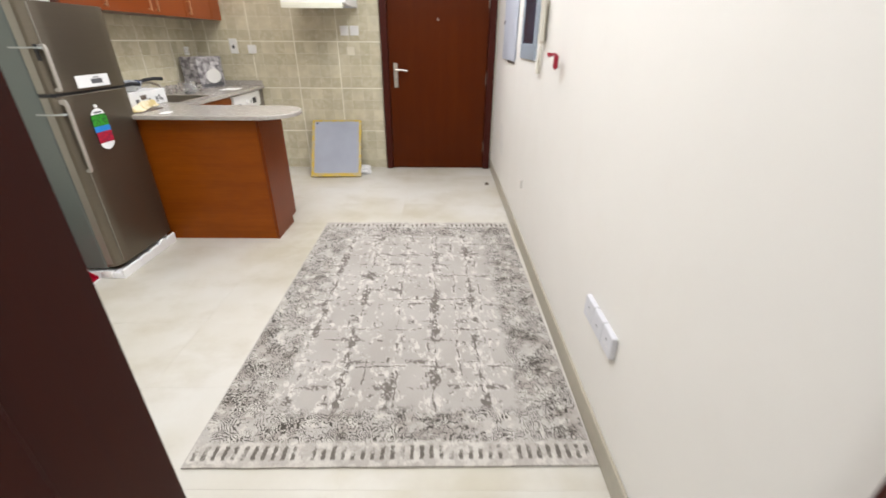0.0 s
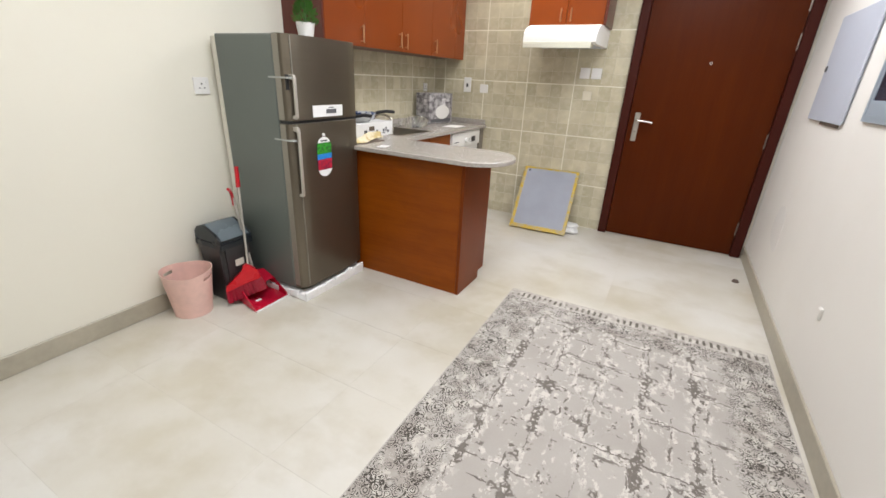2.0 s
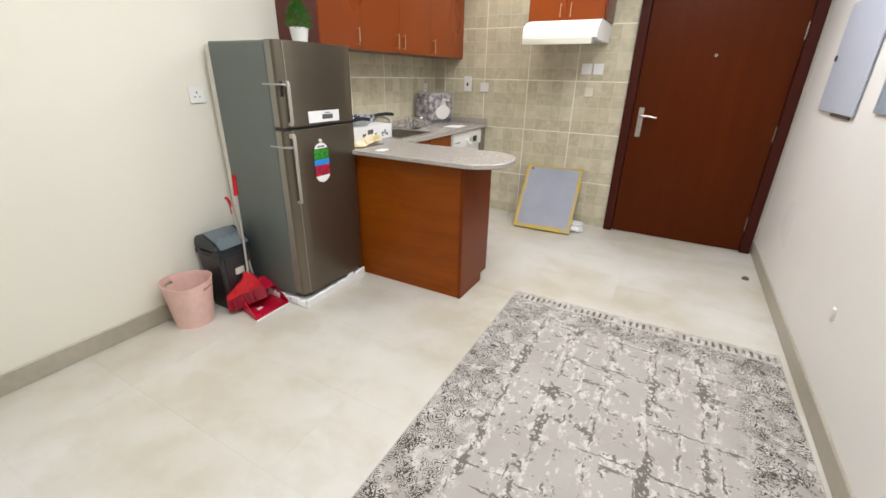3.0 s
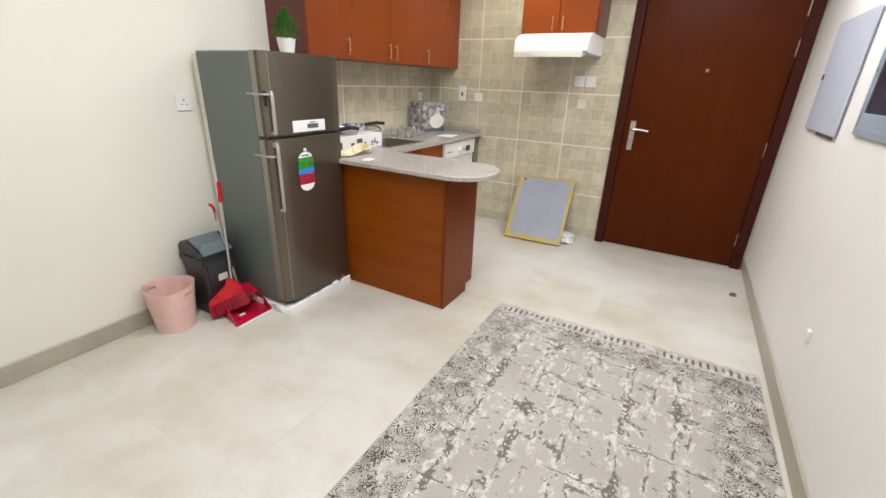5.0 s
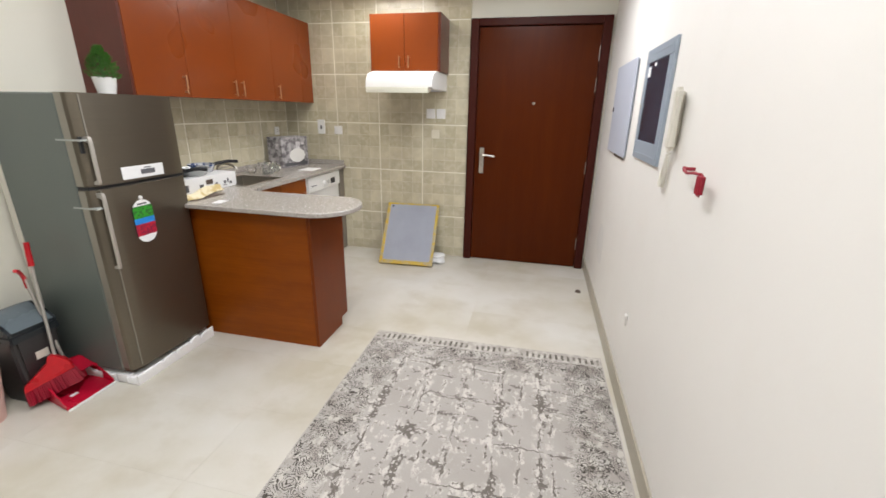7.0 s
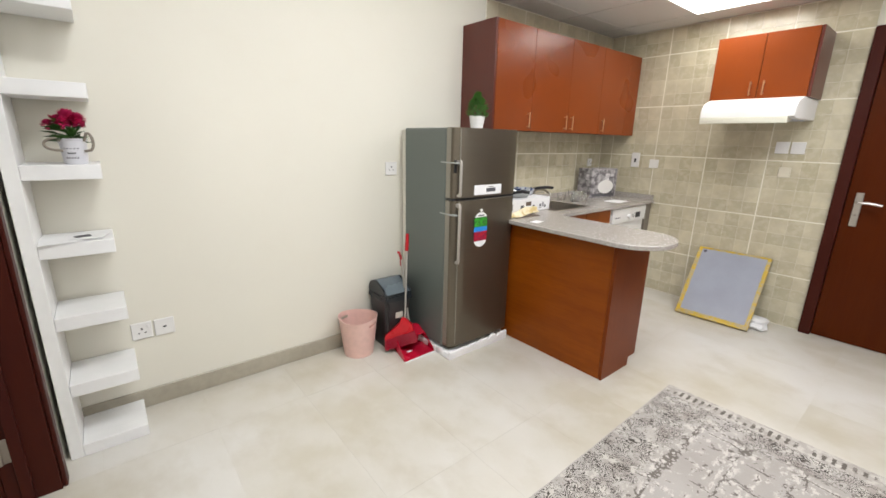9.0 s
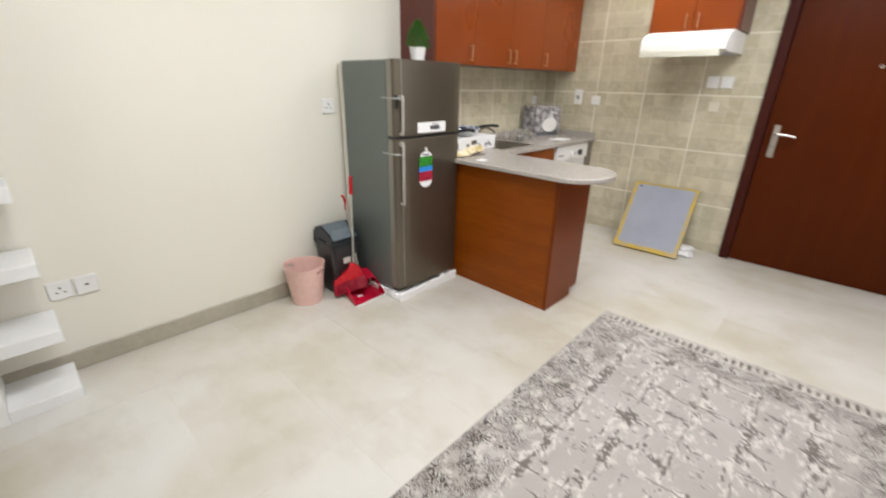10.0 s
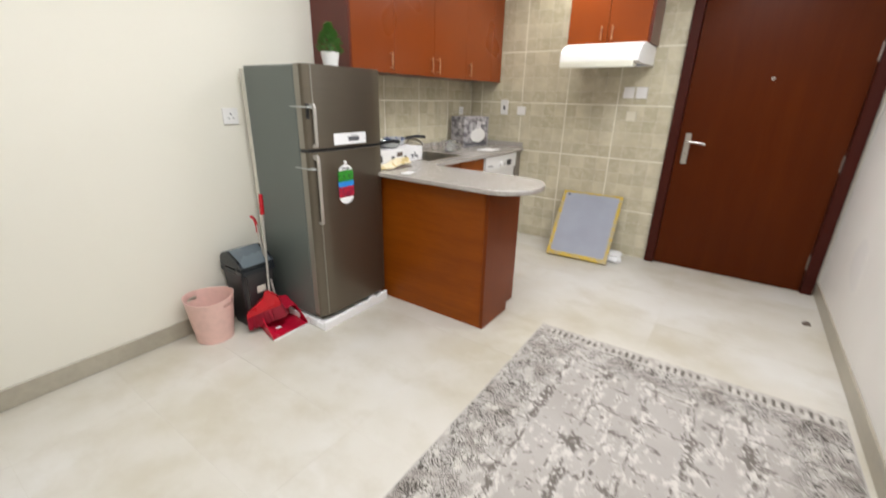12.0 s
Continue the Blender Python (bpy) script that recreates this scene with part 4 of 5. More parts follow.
def worktop():
    th = thing("worktop", (-1.9, 4.0, CT), "L-shaped speckled grey brown granite worktop with a rounded breakfast end", "worktop")
    SX0, SX1, SY0, SY1 = -2.12, -1.765, 3.72, 4.14     # sink cut-out
    bm = bmesh.new()
    t = 0.027
    arc = []
    for k in range(17):
        a = radians(-90 + 180 * k / 16)
        arc.append((-0.95 + 0.200 * math.cos(a), 3.360 + 0.240 * math.sin(a)))
    outline = [(XL + 0.012, 3.185), (-1.765, 3.185), (-1.755, 3.125)] + [(-0.95, 3.12)] + arc[1:-1] + [(-0.95, 3.60), (-1.60, 3.60), (-1.655, 3.63), (-1.655, 3.70), (XL + 0.012, 3.70)]
    prism(bm, outline, "z", CT - t, CT, 0.004)
    part("slab", bm, M_GRANITE, th)
    for lo, hi in (((XL + 0.012, 3.7005), (SX0, YN - 0.012)), ((SX1, 3.7005), (-1.655, YN - 0.012)), ((SX0, 3.7005), (SX1, SY0)), ((SX0, SY1), (SX1, YN - 0.012))):
        part("slab", boxes(((*lo, CT - t), (*hi, CT))), M_GRANITE, th)
    part("upstand", boxes(((-2.245, YN - 0.028, CT + 0.0005), (-1.665, YN - 0.010, CT + 0.045)), bevel=0.002), M_GRANITE, th, "low granite upstand against the tiles")
    part("upstand", boxes(((XL + 0.010, 3.19, CT + 0.0005), (XL + 0.028, YN - 0.03, CT + 0.045)), bevel=0.002), M_GRANITE, th, "low granite upstand against the tiles")

    th = thing("sink", ((SX0 + SX1) / 2, (SY0 + SY1) / 2, CT), "inset stainless steel sink in the worktop", "sink")
    bm = bmesh.new()
    e = 0.018
    for lo, hi in (((SX0 - e, SY0 - e), (SX0, SY1 + e)), ((SX1, SY0 - e), (SX1 + e, SY1 + e)), ((SX0, SY0 - e), (SX1, SY0)), ((SX0, SY1), (SX1, SY1 + e))):
        box(bm, (*lo, CT + 0.0005), (*hi, CT + 0.004), 0.001)
    part("rim", bm, M_STEEL, th)
    bm = bmesh.new()
    w = 0.003
    box(bm, (SX0 + w, SY0 + w, CT - 0.155), (SX1 - w, SY1 - w, CT - 0.15))
    for lo, hi in (((SX0 + 0.001, SY0 + 0.001), (SX0 + w, SY1 - 0.001)), ((SX1 - w, SY0 + 0.001), (SX1 - 0.001, SY1 - 0.001)), ((SX0 + w, SY0 + 0.001), (SX1 - w, SY0 + w)), ((SX0 + w, SY1 - w), (SX1 - w, SY1 - 0.001))):
        box(bm, (*lo, CT - 0.155), (*hi, CT))
    part("bowl", bm, M_STEEL, th)
    bm = bmesh.new()
    rod(bm, (-1.94, 3.93, CT - 0.1495), (-1.94, 3.93, CT - 0.146), 0.03, n=20)
    part("drain", bm, M_BLACK, th, "dark drain")
    th = thing("tap", (-2.20, 3.97, CT), "chrome swan neck kitchen tap behind the sink", "tap")
    bm = bmesh.new()
    lathe(bm, [(0.026, 0.001), (0.024, 0.012), (0.018, 0.018), (0.018, 0.06), (0.012, 0.065)], (-2.20, 3.97, CT), 18)
    part("body", bm, M_STEEL, th)
    bm = bmesh.new()
    tube(bm, [(-2.20, 3.97, CT + 0.05), (-2.19, 3.97, CT + 0.09), (-2.15, 3.965, CT + 0.115), (-2.08, 3.96, CT + 0.115), (-2.02, 3.955, CT + 0.095), (-2.01, 3.955, CT + 0.075)], 0.010, 10)
    part("spout", bm, M_STEEL, th)
    bm = bmesh.new()
    tube(bm, [(-2.20, 3.985, CT + 0.055), (-2.19, 4.01, CT + 0.075), (-2.15, 4.05, CT + 0.085)], 0.006, 8)
    part("lever", bm, M_STEEL, th)


worktop()


def pull(parent, x, y, z0, z1, facing):
    """A thin bar handle; facing is x or -y."""
    bm = bmesh.new()
    if facing == "x":
        rod(bm, (x + 0.024, y, z0), (x + 0.024, y, z1), 0.005, n=10)
        for z in (z0 + 0.012, z1 - 0.012):
            rod(bm, (x, y, z), (x + 0.024, y, z), 0.004, n=8)
    else:
        rod(bm, (x, y - 0.024, z0), (x, y - 0.024, z1), 0.005, n=10)
        for z in (z0 + 0.012, z1 - 0.012):
            rod(bm, (x, y, z), (x, y - 0.024, z), 0.004, n=8)
    return part("handle", bm, M_COPPER, parent, "slim coppery bar handle")


def peninsula():
    th = thing("peninsula_cabinet", (-1.5, 3.35, 0), "cherry red laminate breakfast counter base", "cabinet")
    z1 = CT - 0.0285
    part("back_panel", boxes(((-2.20, 3.192, 0.0), (-0.99, 3.208, z1)), bevel=0.001), M_CABH, th, "orange brown laminate panel with grain running across")
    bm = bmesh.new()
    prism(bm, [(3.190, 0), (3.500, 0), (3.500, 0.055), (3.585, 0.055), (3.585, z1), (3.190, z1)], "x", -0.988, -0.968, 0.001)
    part("end_panel", bm, M_CABEND, th, "laminate end panel notched at the foot, its shade put into the colour")
    part("body", boxes(((-2.20, 3.209, 0.0), (-0.989, 3.495, z1)), ((-1.66, 3.496, 0.06), (-0.989, 3.560, z1))), M_CABH, th)
    for a, b in ((-1.62, -1.31), (-1.305, -0.995)):
        d = part("door", boxes(((a, 3.561, 0.065), (b, 3.579, z1 - 0.004)), bevel=0.001), M_CAB, th)


peninsula()


def base_units():
    z1 = CT - 0.0285
    th = thing("base_cabinet", (-1.95, 3.9, 0), "cherry laminate base cabinet under the sink", "cabinet")
    part("body", boxes(((-2.26, 3.60, 0.10), (-1.70, 4.375, 0.70)), ((-2.26, 3.60, 0.70), (-2.14, 4.375, z1)), ((-1.745, 3.60, 0.70), (-1.70, 4.375, z1)),
                       ((-2.14, 4.16, 0.70), (-1.745, 4.375, z1)), ((-2.24, 3.62, 0.0), (-1.76, 4.375, 0.10))), M_CABH, th)
    for a, b in ((3.64, 4.00), (4.005, 4.37)):
        d = part("door", boxes(((-1.699, a, 0.11), (-1.681, b, z1 - 0.006)), bevel=0.001), M_CABH, th)
        pull(d, -1.681, b - 0.05, 0.62, 0.73, "x")
    part("filler", boxes(((-1.70, 5.005, 0.0), (-1.68, YN - 0.010, z1)), ((-2.26, 5.005, 0.0), (-1.70, 5.02, z1))), M_TAUPE, th, "dark taupe filler beside the washer")

    th = thing("washing_machine", (-1.97, 4.69, 0), "white front loading washing machine under the worktop", "washing machine")
    y0, y1, zt = 4.395, 4.985, 0.832
    part("body", boxes(((-2.24, y0, 0.015), (-1.69, y1, zt)), bevel=0.006), M_WHITE, th)
    fasc = part("control_panel", boxes(((-1.6895, y0 + 0.003, 0.695), (-1.672, y1 - 0.003, zt - 0.003)), bevel=0.004), M_WHITE, th)
    part("display", boxes(((-1.6715, 4.79, 0.725), (-1.669, 4.875, 0.775)), bevel=0.0008), M_BLACK, fasc, "black display")
    part("drawer", boxes(((-1.6715, 4.415, 0.72), (-1.669, 4.57, 0.785)), bevel=0.0008), M_WHITE, fasc)
    bm = bmesh.new()
    rod(bm, (-1.672, 4.67, 0.75), (-1.652, 4.67, 0.75), 0.022, n=20)
    part("dial", bm, M_WHITE, fasc)
    for item in (((-1.6688, 4.43, 0.744), (-1.6683, 4.52, 0.752)), ((-1.6713, 4.71, 0.733), (-1.6706, 4.77, 0.737)), ((-1.6713, 4.71, 0.745), (-1.6706, 4.77, 0.749)),
                 ((-1.6713, 4.71, 0.757), (-1.6706, 4.77, 0.761))):
        part("printed_mark", boxes(item), M_INK, fasc, "small grey mark")
    bm = bmesh.new()
    t = bmesh.new()
    rod(bm, (-1.69, 4.69, 0.42), (-1.66, 4.69, 0.42), 0.185, 0.17, 36)
    d = part("door", bm, M_WHITE, th)
    bm = bmesh.new()
    rod(bm, (-1.661, 4.69, 0.42), (-1.652, 4.69, 0.42), 0.125, 0.11, 36)
    part("porthole", bm, M_DARKGLASS, d, "dark porthole glass")


base_units()


def upper_units():
    x1, z0, z1 = -1.952, 1.450, 2.145
    th = thing("wall_cabinet", (-2.1, 4.1, z0), "row of glossy cherry red wall cabinets with slim handles", "cabinet")
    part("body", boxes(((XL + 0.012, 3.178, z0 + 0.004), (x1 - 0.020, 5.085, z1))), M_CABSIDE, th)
    part("side_panel", boxes(((XL + 0.002, 3.160, z0), (x1 - 0.002, 3.177, z1 + 0.002)), bevel=0.001), M_CABSIDE, th, "cherry side panel with shade in its colour")
    seams = [3.178, 3.565, 4.015, 4.465, 4.900]
    hs = [3.520, 3.972, 4.055, 4.512]
    for a, b, h in zip(seams, seams[1:], hs):
        d = part("door", boxes(((x1 - 0.019, a + 0.0015, z0), (x1, b - 0.0015, z1)), bevel=0.0015), M_CAB, th)
        pull(d, x1, h, 1.470, 1.580, "x")
    part("filler", boxes(((x1 - 0.019, 4.9015, z0), (x1, 5.085, z1)), bevel=0.001), M_CAB, th)
    # over the hood
    th = thing("hood_cabinet", (-0.91, 4.93, 1.71), "small two door cherry red cabinet above the cooker hood", "cabinet")
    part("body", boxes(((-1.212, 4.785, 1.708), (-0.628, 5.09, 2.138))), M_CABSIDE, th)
    part("side_panel", boxes(((-0.627, 4.767, 1.705), (-0.610, 5.09, 2.140)), bevel=0.001), M_CABSIDE, th, "cherry side panel with shade in its colour")
    for a, b, h in ((-1.215, -0.917, -0.957), (-0.915, -0.629, -0.878)):
        d = part("door", boxes(((a + 0.001, 4.766, 1.705), (b - 0.001, 4.784, 2.140)), bevel=0.0015), M_CAB, th)
        pull(d, h, 4.766, 1.730, 1.825, "-y")


upper_units()


def hood():
    th = thing("cooker_hood", (-0.9, 4.8, 1.53), "white slim cooker hood under the small cabinet", "cooker hood")
    bm = bmesh.new()
    prism(bm, [(5.09, 1.565), (5.09, 1.703), (4.70, 1.703), (4.60, 1.675), (4.552, 1.630), (4.545, 1.572), (4.60, 1.560)], "x", -1.178, -0.622, 0.003)
    part("body", bm, M_WHITE, th)
    bm = bmesh.new()
    prism(bm, [(4.538, 1.530), (4.538, 1.571), (4.570, 1.571), (4.66, 1.558), (4.66, 1.552), (4.56, 1.530)], "x", -1.172, -0.655, 0.002)
    part("visor", bm, M_LIP, th, "yellowed white pull-out visor lip")
    part("slot", boxes(((-1.166, 4.5362, 1.545), (-1.02, 4.5378, 1.551))), M_OFFWHITE, th)
    bm = bmesh.new()
    for k in range(14):
        box(bm, (-1.14 + k * 0.036, 4.67, 1.556), (-1.12 + k * 0.036, 4.98, 1.5645))
    part("filter", bm, M_GREYMETAL, th, "grey slotted grease filter")


hood()


# ---------- fridge and what stands on it ----------
def fridge():
    y0, y1, zt = 2.627, 3.163, 1.443
    th = thing("refrigerator", (-2.0, 2.9, 0.04), "two door dark steel fridge freezer with grey green sides", "refrigerator")
    part("body", boxes(((-2.212, y0, 0.060), (-1.788, y1, zt)), bevel=0.006), M_FR_SIDE, th, "grey green enamelled body")
    part("back_cover", boxes(((-2.245, y0 - 0.001, 0.06), (-2.2125, y1 + 0.001, zt - 0.012)), bevel=0.003), M_OFFWHITE, th, "pale grey rear cover")

    def door(name, za, zb):
        bm = bmesh.new()
        out = [(-1.783, y0), (-1.742, y0), (-1.728, y0 + 0.008), (-1.712, y0 + 0.042)]
        for k in range(1, 9):
            f = k / 9
            out.append((-1.708 + 0.006 * math.sin(math.pi * f) - 0.004 * f, y0 + 0.042 + f * (y1 - y0 - 0.060)))
        out += [(-1.716, y1 - 0.010), (-1.728, y1), (-1.783, y1)]
        prism(bm, out, "z", za, zb, 0.0015)
        return part(name, bm, M_FR_FRONT, th, "brushed dark steel door")

    fz = door("freezer_door", 1.040, zt + 0.002)
    rf = door("fridge_door", 0.076, 1.024)
    part("gap_trim", boxes(((-1.783, y0 + 0.006, 1.0245), (-1.722, y1 - 0.006, 1.0395))), M_BLACK, th, "black gap between the doors")
    for d, za, zb in ((fz, 1.050, 1.262), (rf, 0.640, 1.010)):
        bm = bmesh.new()
        prism(bm, [(-1.716, za), (-1.690, za), (-1.684, za + 0.010), (-1.682, zb - 0.02), (-1.688, zb), (-1.722, zb), (-1.722, zb - 0.02), (-1.694, zb - 0.026), (-1.695, za + 0.02), (-1.716, za + 0.012)], "y", y0 + 0.027, y0 + 0.042, 0.0015)
        part("handle", bm, M_HANDLE, d, "long silver bar handle")
        # thin pale strip that paints the highlight on the door's crease
        part("crease", boxes(((-1.7122, y0 + 0.0415, 0.092 if za < 0.9 else 1.045), (-1.7075, y0 + 0.0475, 1.02 if za < 0.9 else zt - 0.004))), M_FR_EDGE, d, "pale strip painting the highlight along the crease")
        part("edge_strip", boxes(((-1.7815, y0 - 0.0008, 0.090 if za < 0.9 else 1.043), (-1.7425, y0 - 0.0001, 1.021 if za < 0.9 else zt))), M_FR_EDGE, d, "paler door side")
    # black inlay in place of the shade behind the upper handle
    part("recess", boxes(((-1.7255, y0 + 0.010, 1.19), (-1.7150, y0 + 0.024, 1.262))), M_BLACK, fz, "black inlay for the shade in the grip recess")
    for z in (1.247, 0.942):
        part("tape", boxes(((-1.832, y0 - 0.0022, z - 0.004), (-1.742, y0 - 0.0012, z + 0.004)), ((-1.745, y0 - 0.002, z - 0.004), (-1.695, y0 + 0.027, z + 0.004))), M_TAPE, th, "strip of clear packing tape")
    # control label and hanging tag on the doors
    lab = part("label_plate", boxes(((-1.7035, 2.785, 1.052), (-1.7005, 3.018, 1.112)), bevel=0.0006), M_PAPER, fz, "white label with a small dark window")
    part("label_window", boxes(((-1.7003, 2.885, 1.068), (-1.6996, 2.965, 1.092))), M_INK, lab)
    part("label_mark", boxes(((-1.7003, 2.905, 1.097), (-1.6996, 2.945, 1.102))), M_INK, lab)
    tag_parts(rf)
    for x in (-2.17, -1.84):
        for y in (y0 + 0.05, y1 - 0.05):
            bm = bmesh.new()
            rod(bm, (x, y, 0.038), (x, y, 0.062), 0.018)
            part("foot", bm, M_BLACK, th)


def tag_parts(parent):
    """A rounded card tag: white, green, blue and red bands."""
    yc, zc, w, h = 2.850, 0.834, 0.112, 0.222
    x = -1.7005

    def half(z):
        d = max(0.0, abs(z - zc) - (h / 2 - w / 2))
        return math.sqrt(max(0.0, (w / 2) ** 2 - d * d))

    bands = [(-0.1108, -0.072, M_PAPER, "white foot"), (-0.072, -0.012, M_RED_INK, "red fruit print"), (-0.012, 0.018, M_BLUE_INK, "blue band"),
             (0.018, 0.080, M_GREEN_INK, "green leaf print"), (0.080, 0.1107, M_PAPER, "white head")]
    first = None
    for a, b, mat, lab in bands:
        zs = [zc + a + (b - a) * k / 6 for k in range(7)]
        left = [(yc - half(z), z) for z in zs]
        right = [(yc + half(z), z) for z in reversed(zs)]
        pts = [p for i, p in enumerate(left + right) if i == 0 or (Vector(p) - Vector((left + right)[i - 1])).length > 1e-4]
        bm = bmesh.new()
        prism(bm, pts, "x", x, x + 0.0016)
        p = part("tag_band", bm, mat, parent, lab)
    part("tag_mark", boxes(((x + 0.0016, yc - 0.026, zc + 0.086), (x + 0.0022, yc + 0.026, zc + 0.094))), M_INK, parent)
    bm = bmesh.new()
    rod(bm, (x - 0.002, yc, zc + 0.122), (x + 0.006, yc, zc + 0.122), 0.009)
    part("tag_hook", bm, M_WHITE, parent, "small clear hook")


fridge()


def foam_base():
    bm = bmesh.new()
    rnd = random.Random(7)
    for (xa, ya), (xb, yb) in (((-1.76, 2.617), (-1.7035, 3.147)), ((-1.84, 2.617), (-1.7605, 2.66)), ((-2.24, 2.619), (-1.8405, 2.66)), ((-2.24, 3.13), (-1.7605, 3.17)), ((-2.24, 2.6605), (-2.18, 3.1295))):
        box(bm, (xa, ya, 0.0), (xb, yb, 0.046), 0.004)
    bmesh.ops.subdivide_edges(bm, edges=[e for e in bm.edges if e.calc_length() > 0.1], cuts=14)
    for v in bm.verts:
        v.co += Vector((rnd.uniform(-1, 1), rnd.uniform(-1, 1), 0)) * 0.003
        if v.co.z > 0.02:
            v.co.z += rnd.uniform(-0.010, 0.0008)
    # the torn front edge stands up before the door
    n, ys = 72, (2.616, 3.148)
    rows = []
    for k in range(n + 1):
        y = ys[0] + (ys[1] - ys[0]) * k / n
        f = k / n
        top = 0.056 + 0.010 * f + rnd.uniform(-0.003, 0.003)
        top -= 0.018 * sum(math.exp(-((f - g) / 0.012) ** 2) for g in (0.30, 0.47, 0.66, 0.82))
        top += 0.012 * math.exp(-((f - 0.74) / 0.05) ** 2)
        out = -1.690 + rnd.uniform(-0.0012, 0.0008)
        rows.append([bm.verts.new(c) for c in ((-1.703, y, 0.0), (out - 0.002, y, 0.0), (out, y, 0.006), (out, y, top - 0.006), (out - 0.005, y, top), (-1.703, y, top - 0.002))])
    for a, b in zip(rows, rows[1:]):
        for k in range(6):
            bm.faces.new((a[k], a[(k + 1) % 6], b[(k + 1) % 6], b[k]))
    bm.faces.new(rows[0][::-1])
    bm.faces.new(rows[-1])
    bmesh.ops.recalc_face_normals(bm, faces=bm.faces[:])
    bmesh.ops.triangulate(bm, faces=bm.faces[:])
    solid("foam_pad", bm, M_FOAM, "torn white styrofoam pad under the fridge", "packing foam", base=(-1.97, 2.9, 0))


foam_base()


def fridge_plant():
    cx, cy, z = -1.862, 2.935, 1.4455
    th = thing("potted_plant", (cx, cy, z), "small round artificial green plant in a white pot on the fridge", "plant")
    bm = bmesh.new()
    lathe(bm, [(0.032, 0), (0.037, 0.003), (0.045, 0.045), (0.049, 0.078), (0.045, 0.078), (0.042, 0.062)], (cx, cy, z))
    part("pot", bm, M_WHITE, th)
    rnd = random.Random(11)
    bm = bmesh.new()
    for k in range(900):
        h = rnd.random() ** 0.8
        a = rnd.uniform(0, 6.28)
        r = (0.074 * (1 - h) ** 0.6 * (0.6 + 0.4 * math.sin(h * 3 + 0.4))) * rnd.uniform(0.55, 1.08)
        p = Vector((cx + r * math.cos(a), cy + r * math.sin(a), z + 0.066 + 0.145 * h))
        leaf(bm, p, Vector((math.cos(a), math.sin(a), rnd.uniform(0.4, 1.8))), rnd.uniform(0.014, 0.026), 0.007)
    part("leaves", bm, M_LEAF, th, "dense small green leaves")
    bm = bmesh.new()
    rod(bm, (cx, cy, z + 0.05), (cx, cy, z + 0.17), 0.012, 0.003)
    part("stem", bm, M_LEAF_DARK, th)


fridge_plant()


# ---------- cleaning things beside the fridge ----------
def pink_basket():
    cx, cy = -2.144, 2.210
    th = thing("waste_basket", (cx, cy, 0), "pink plastic waste basket with cut-out grips standing on the tiles", "waste basket")
    bm = bmesh.new()
    n, rb, rt, h = 56, 0.094, 0.125, 0.255
    levels = [0.0, 0.04, 0.09, 0.14, 0.185, 0.208, 0.226, 0.245, h]
    cut = [a for a in range(n) if min(abs(a - n * f) for f in (0.05, 0.55)) < 2.6]

    def ring(r0, lo):
        return [[bm.verts.new((cx + (rb + (rt - rb) * z / h - r0) * math.cos(2 * math.pi * k / n), cy + (rb + (rt - rb) * z / h - r0) * math.sin(2 * math.pi * k / n), max(z, lo) + 0.006 * (z / h) ** 4 * math.cos(2 * (2 * math.pi * k / n - 0.9)))) for k in range(n)] for z in levels]

    o, i = ring(0, 0), ring(0.003, 0.004)
    for j in range(len(levels) - 1):
        for k in range(n):
            m = (k + 1) % n
            hole = j == 5 and k in cut
            if not hole:
                bm.faces.new((o[j][k], o[j][m], o[j + 1][m], o[j + 1][k]))
                bm.faces.new((i[j][m], i[j][k], i[j + 1][k], i[j + 1][m]))
            else:
                bm.faces.new((o[j][k], o[j][m], i[j][m], i[j][k]))
                bm.faces.new((o[j + 1][m], o[j + 1][k], i[j + 1][k], i[j + 1][m]))
    for k in range(n):
        m = (k + 1) % n
        bm.faces.new((o[-1][k], o[-1][m], i[-1][m], i[-1][k]))
    bm.faces.new(o[0][::-1])
    bm.faces.new(i[0])
    part("bucket", bm, M_PINK, th)
    bm = bmesh.new()
    tube(bm, [(cx + 0.1250 * math.cos(2 * math.pi * k / 48), cy + 0.1250 * math.sin(2 * math.pi * k / 48), h + 0.006 * math.cos(2 * (2 * math.pi * k / 48 - 0.9))) for k in range(49)], 0.0018, 8)
    part("rim", bm, M_PINK, th, "rolled pink rim")


pink_basket()


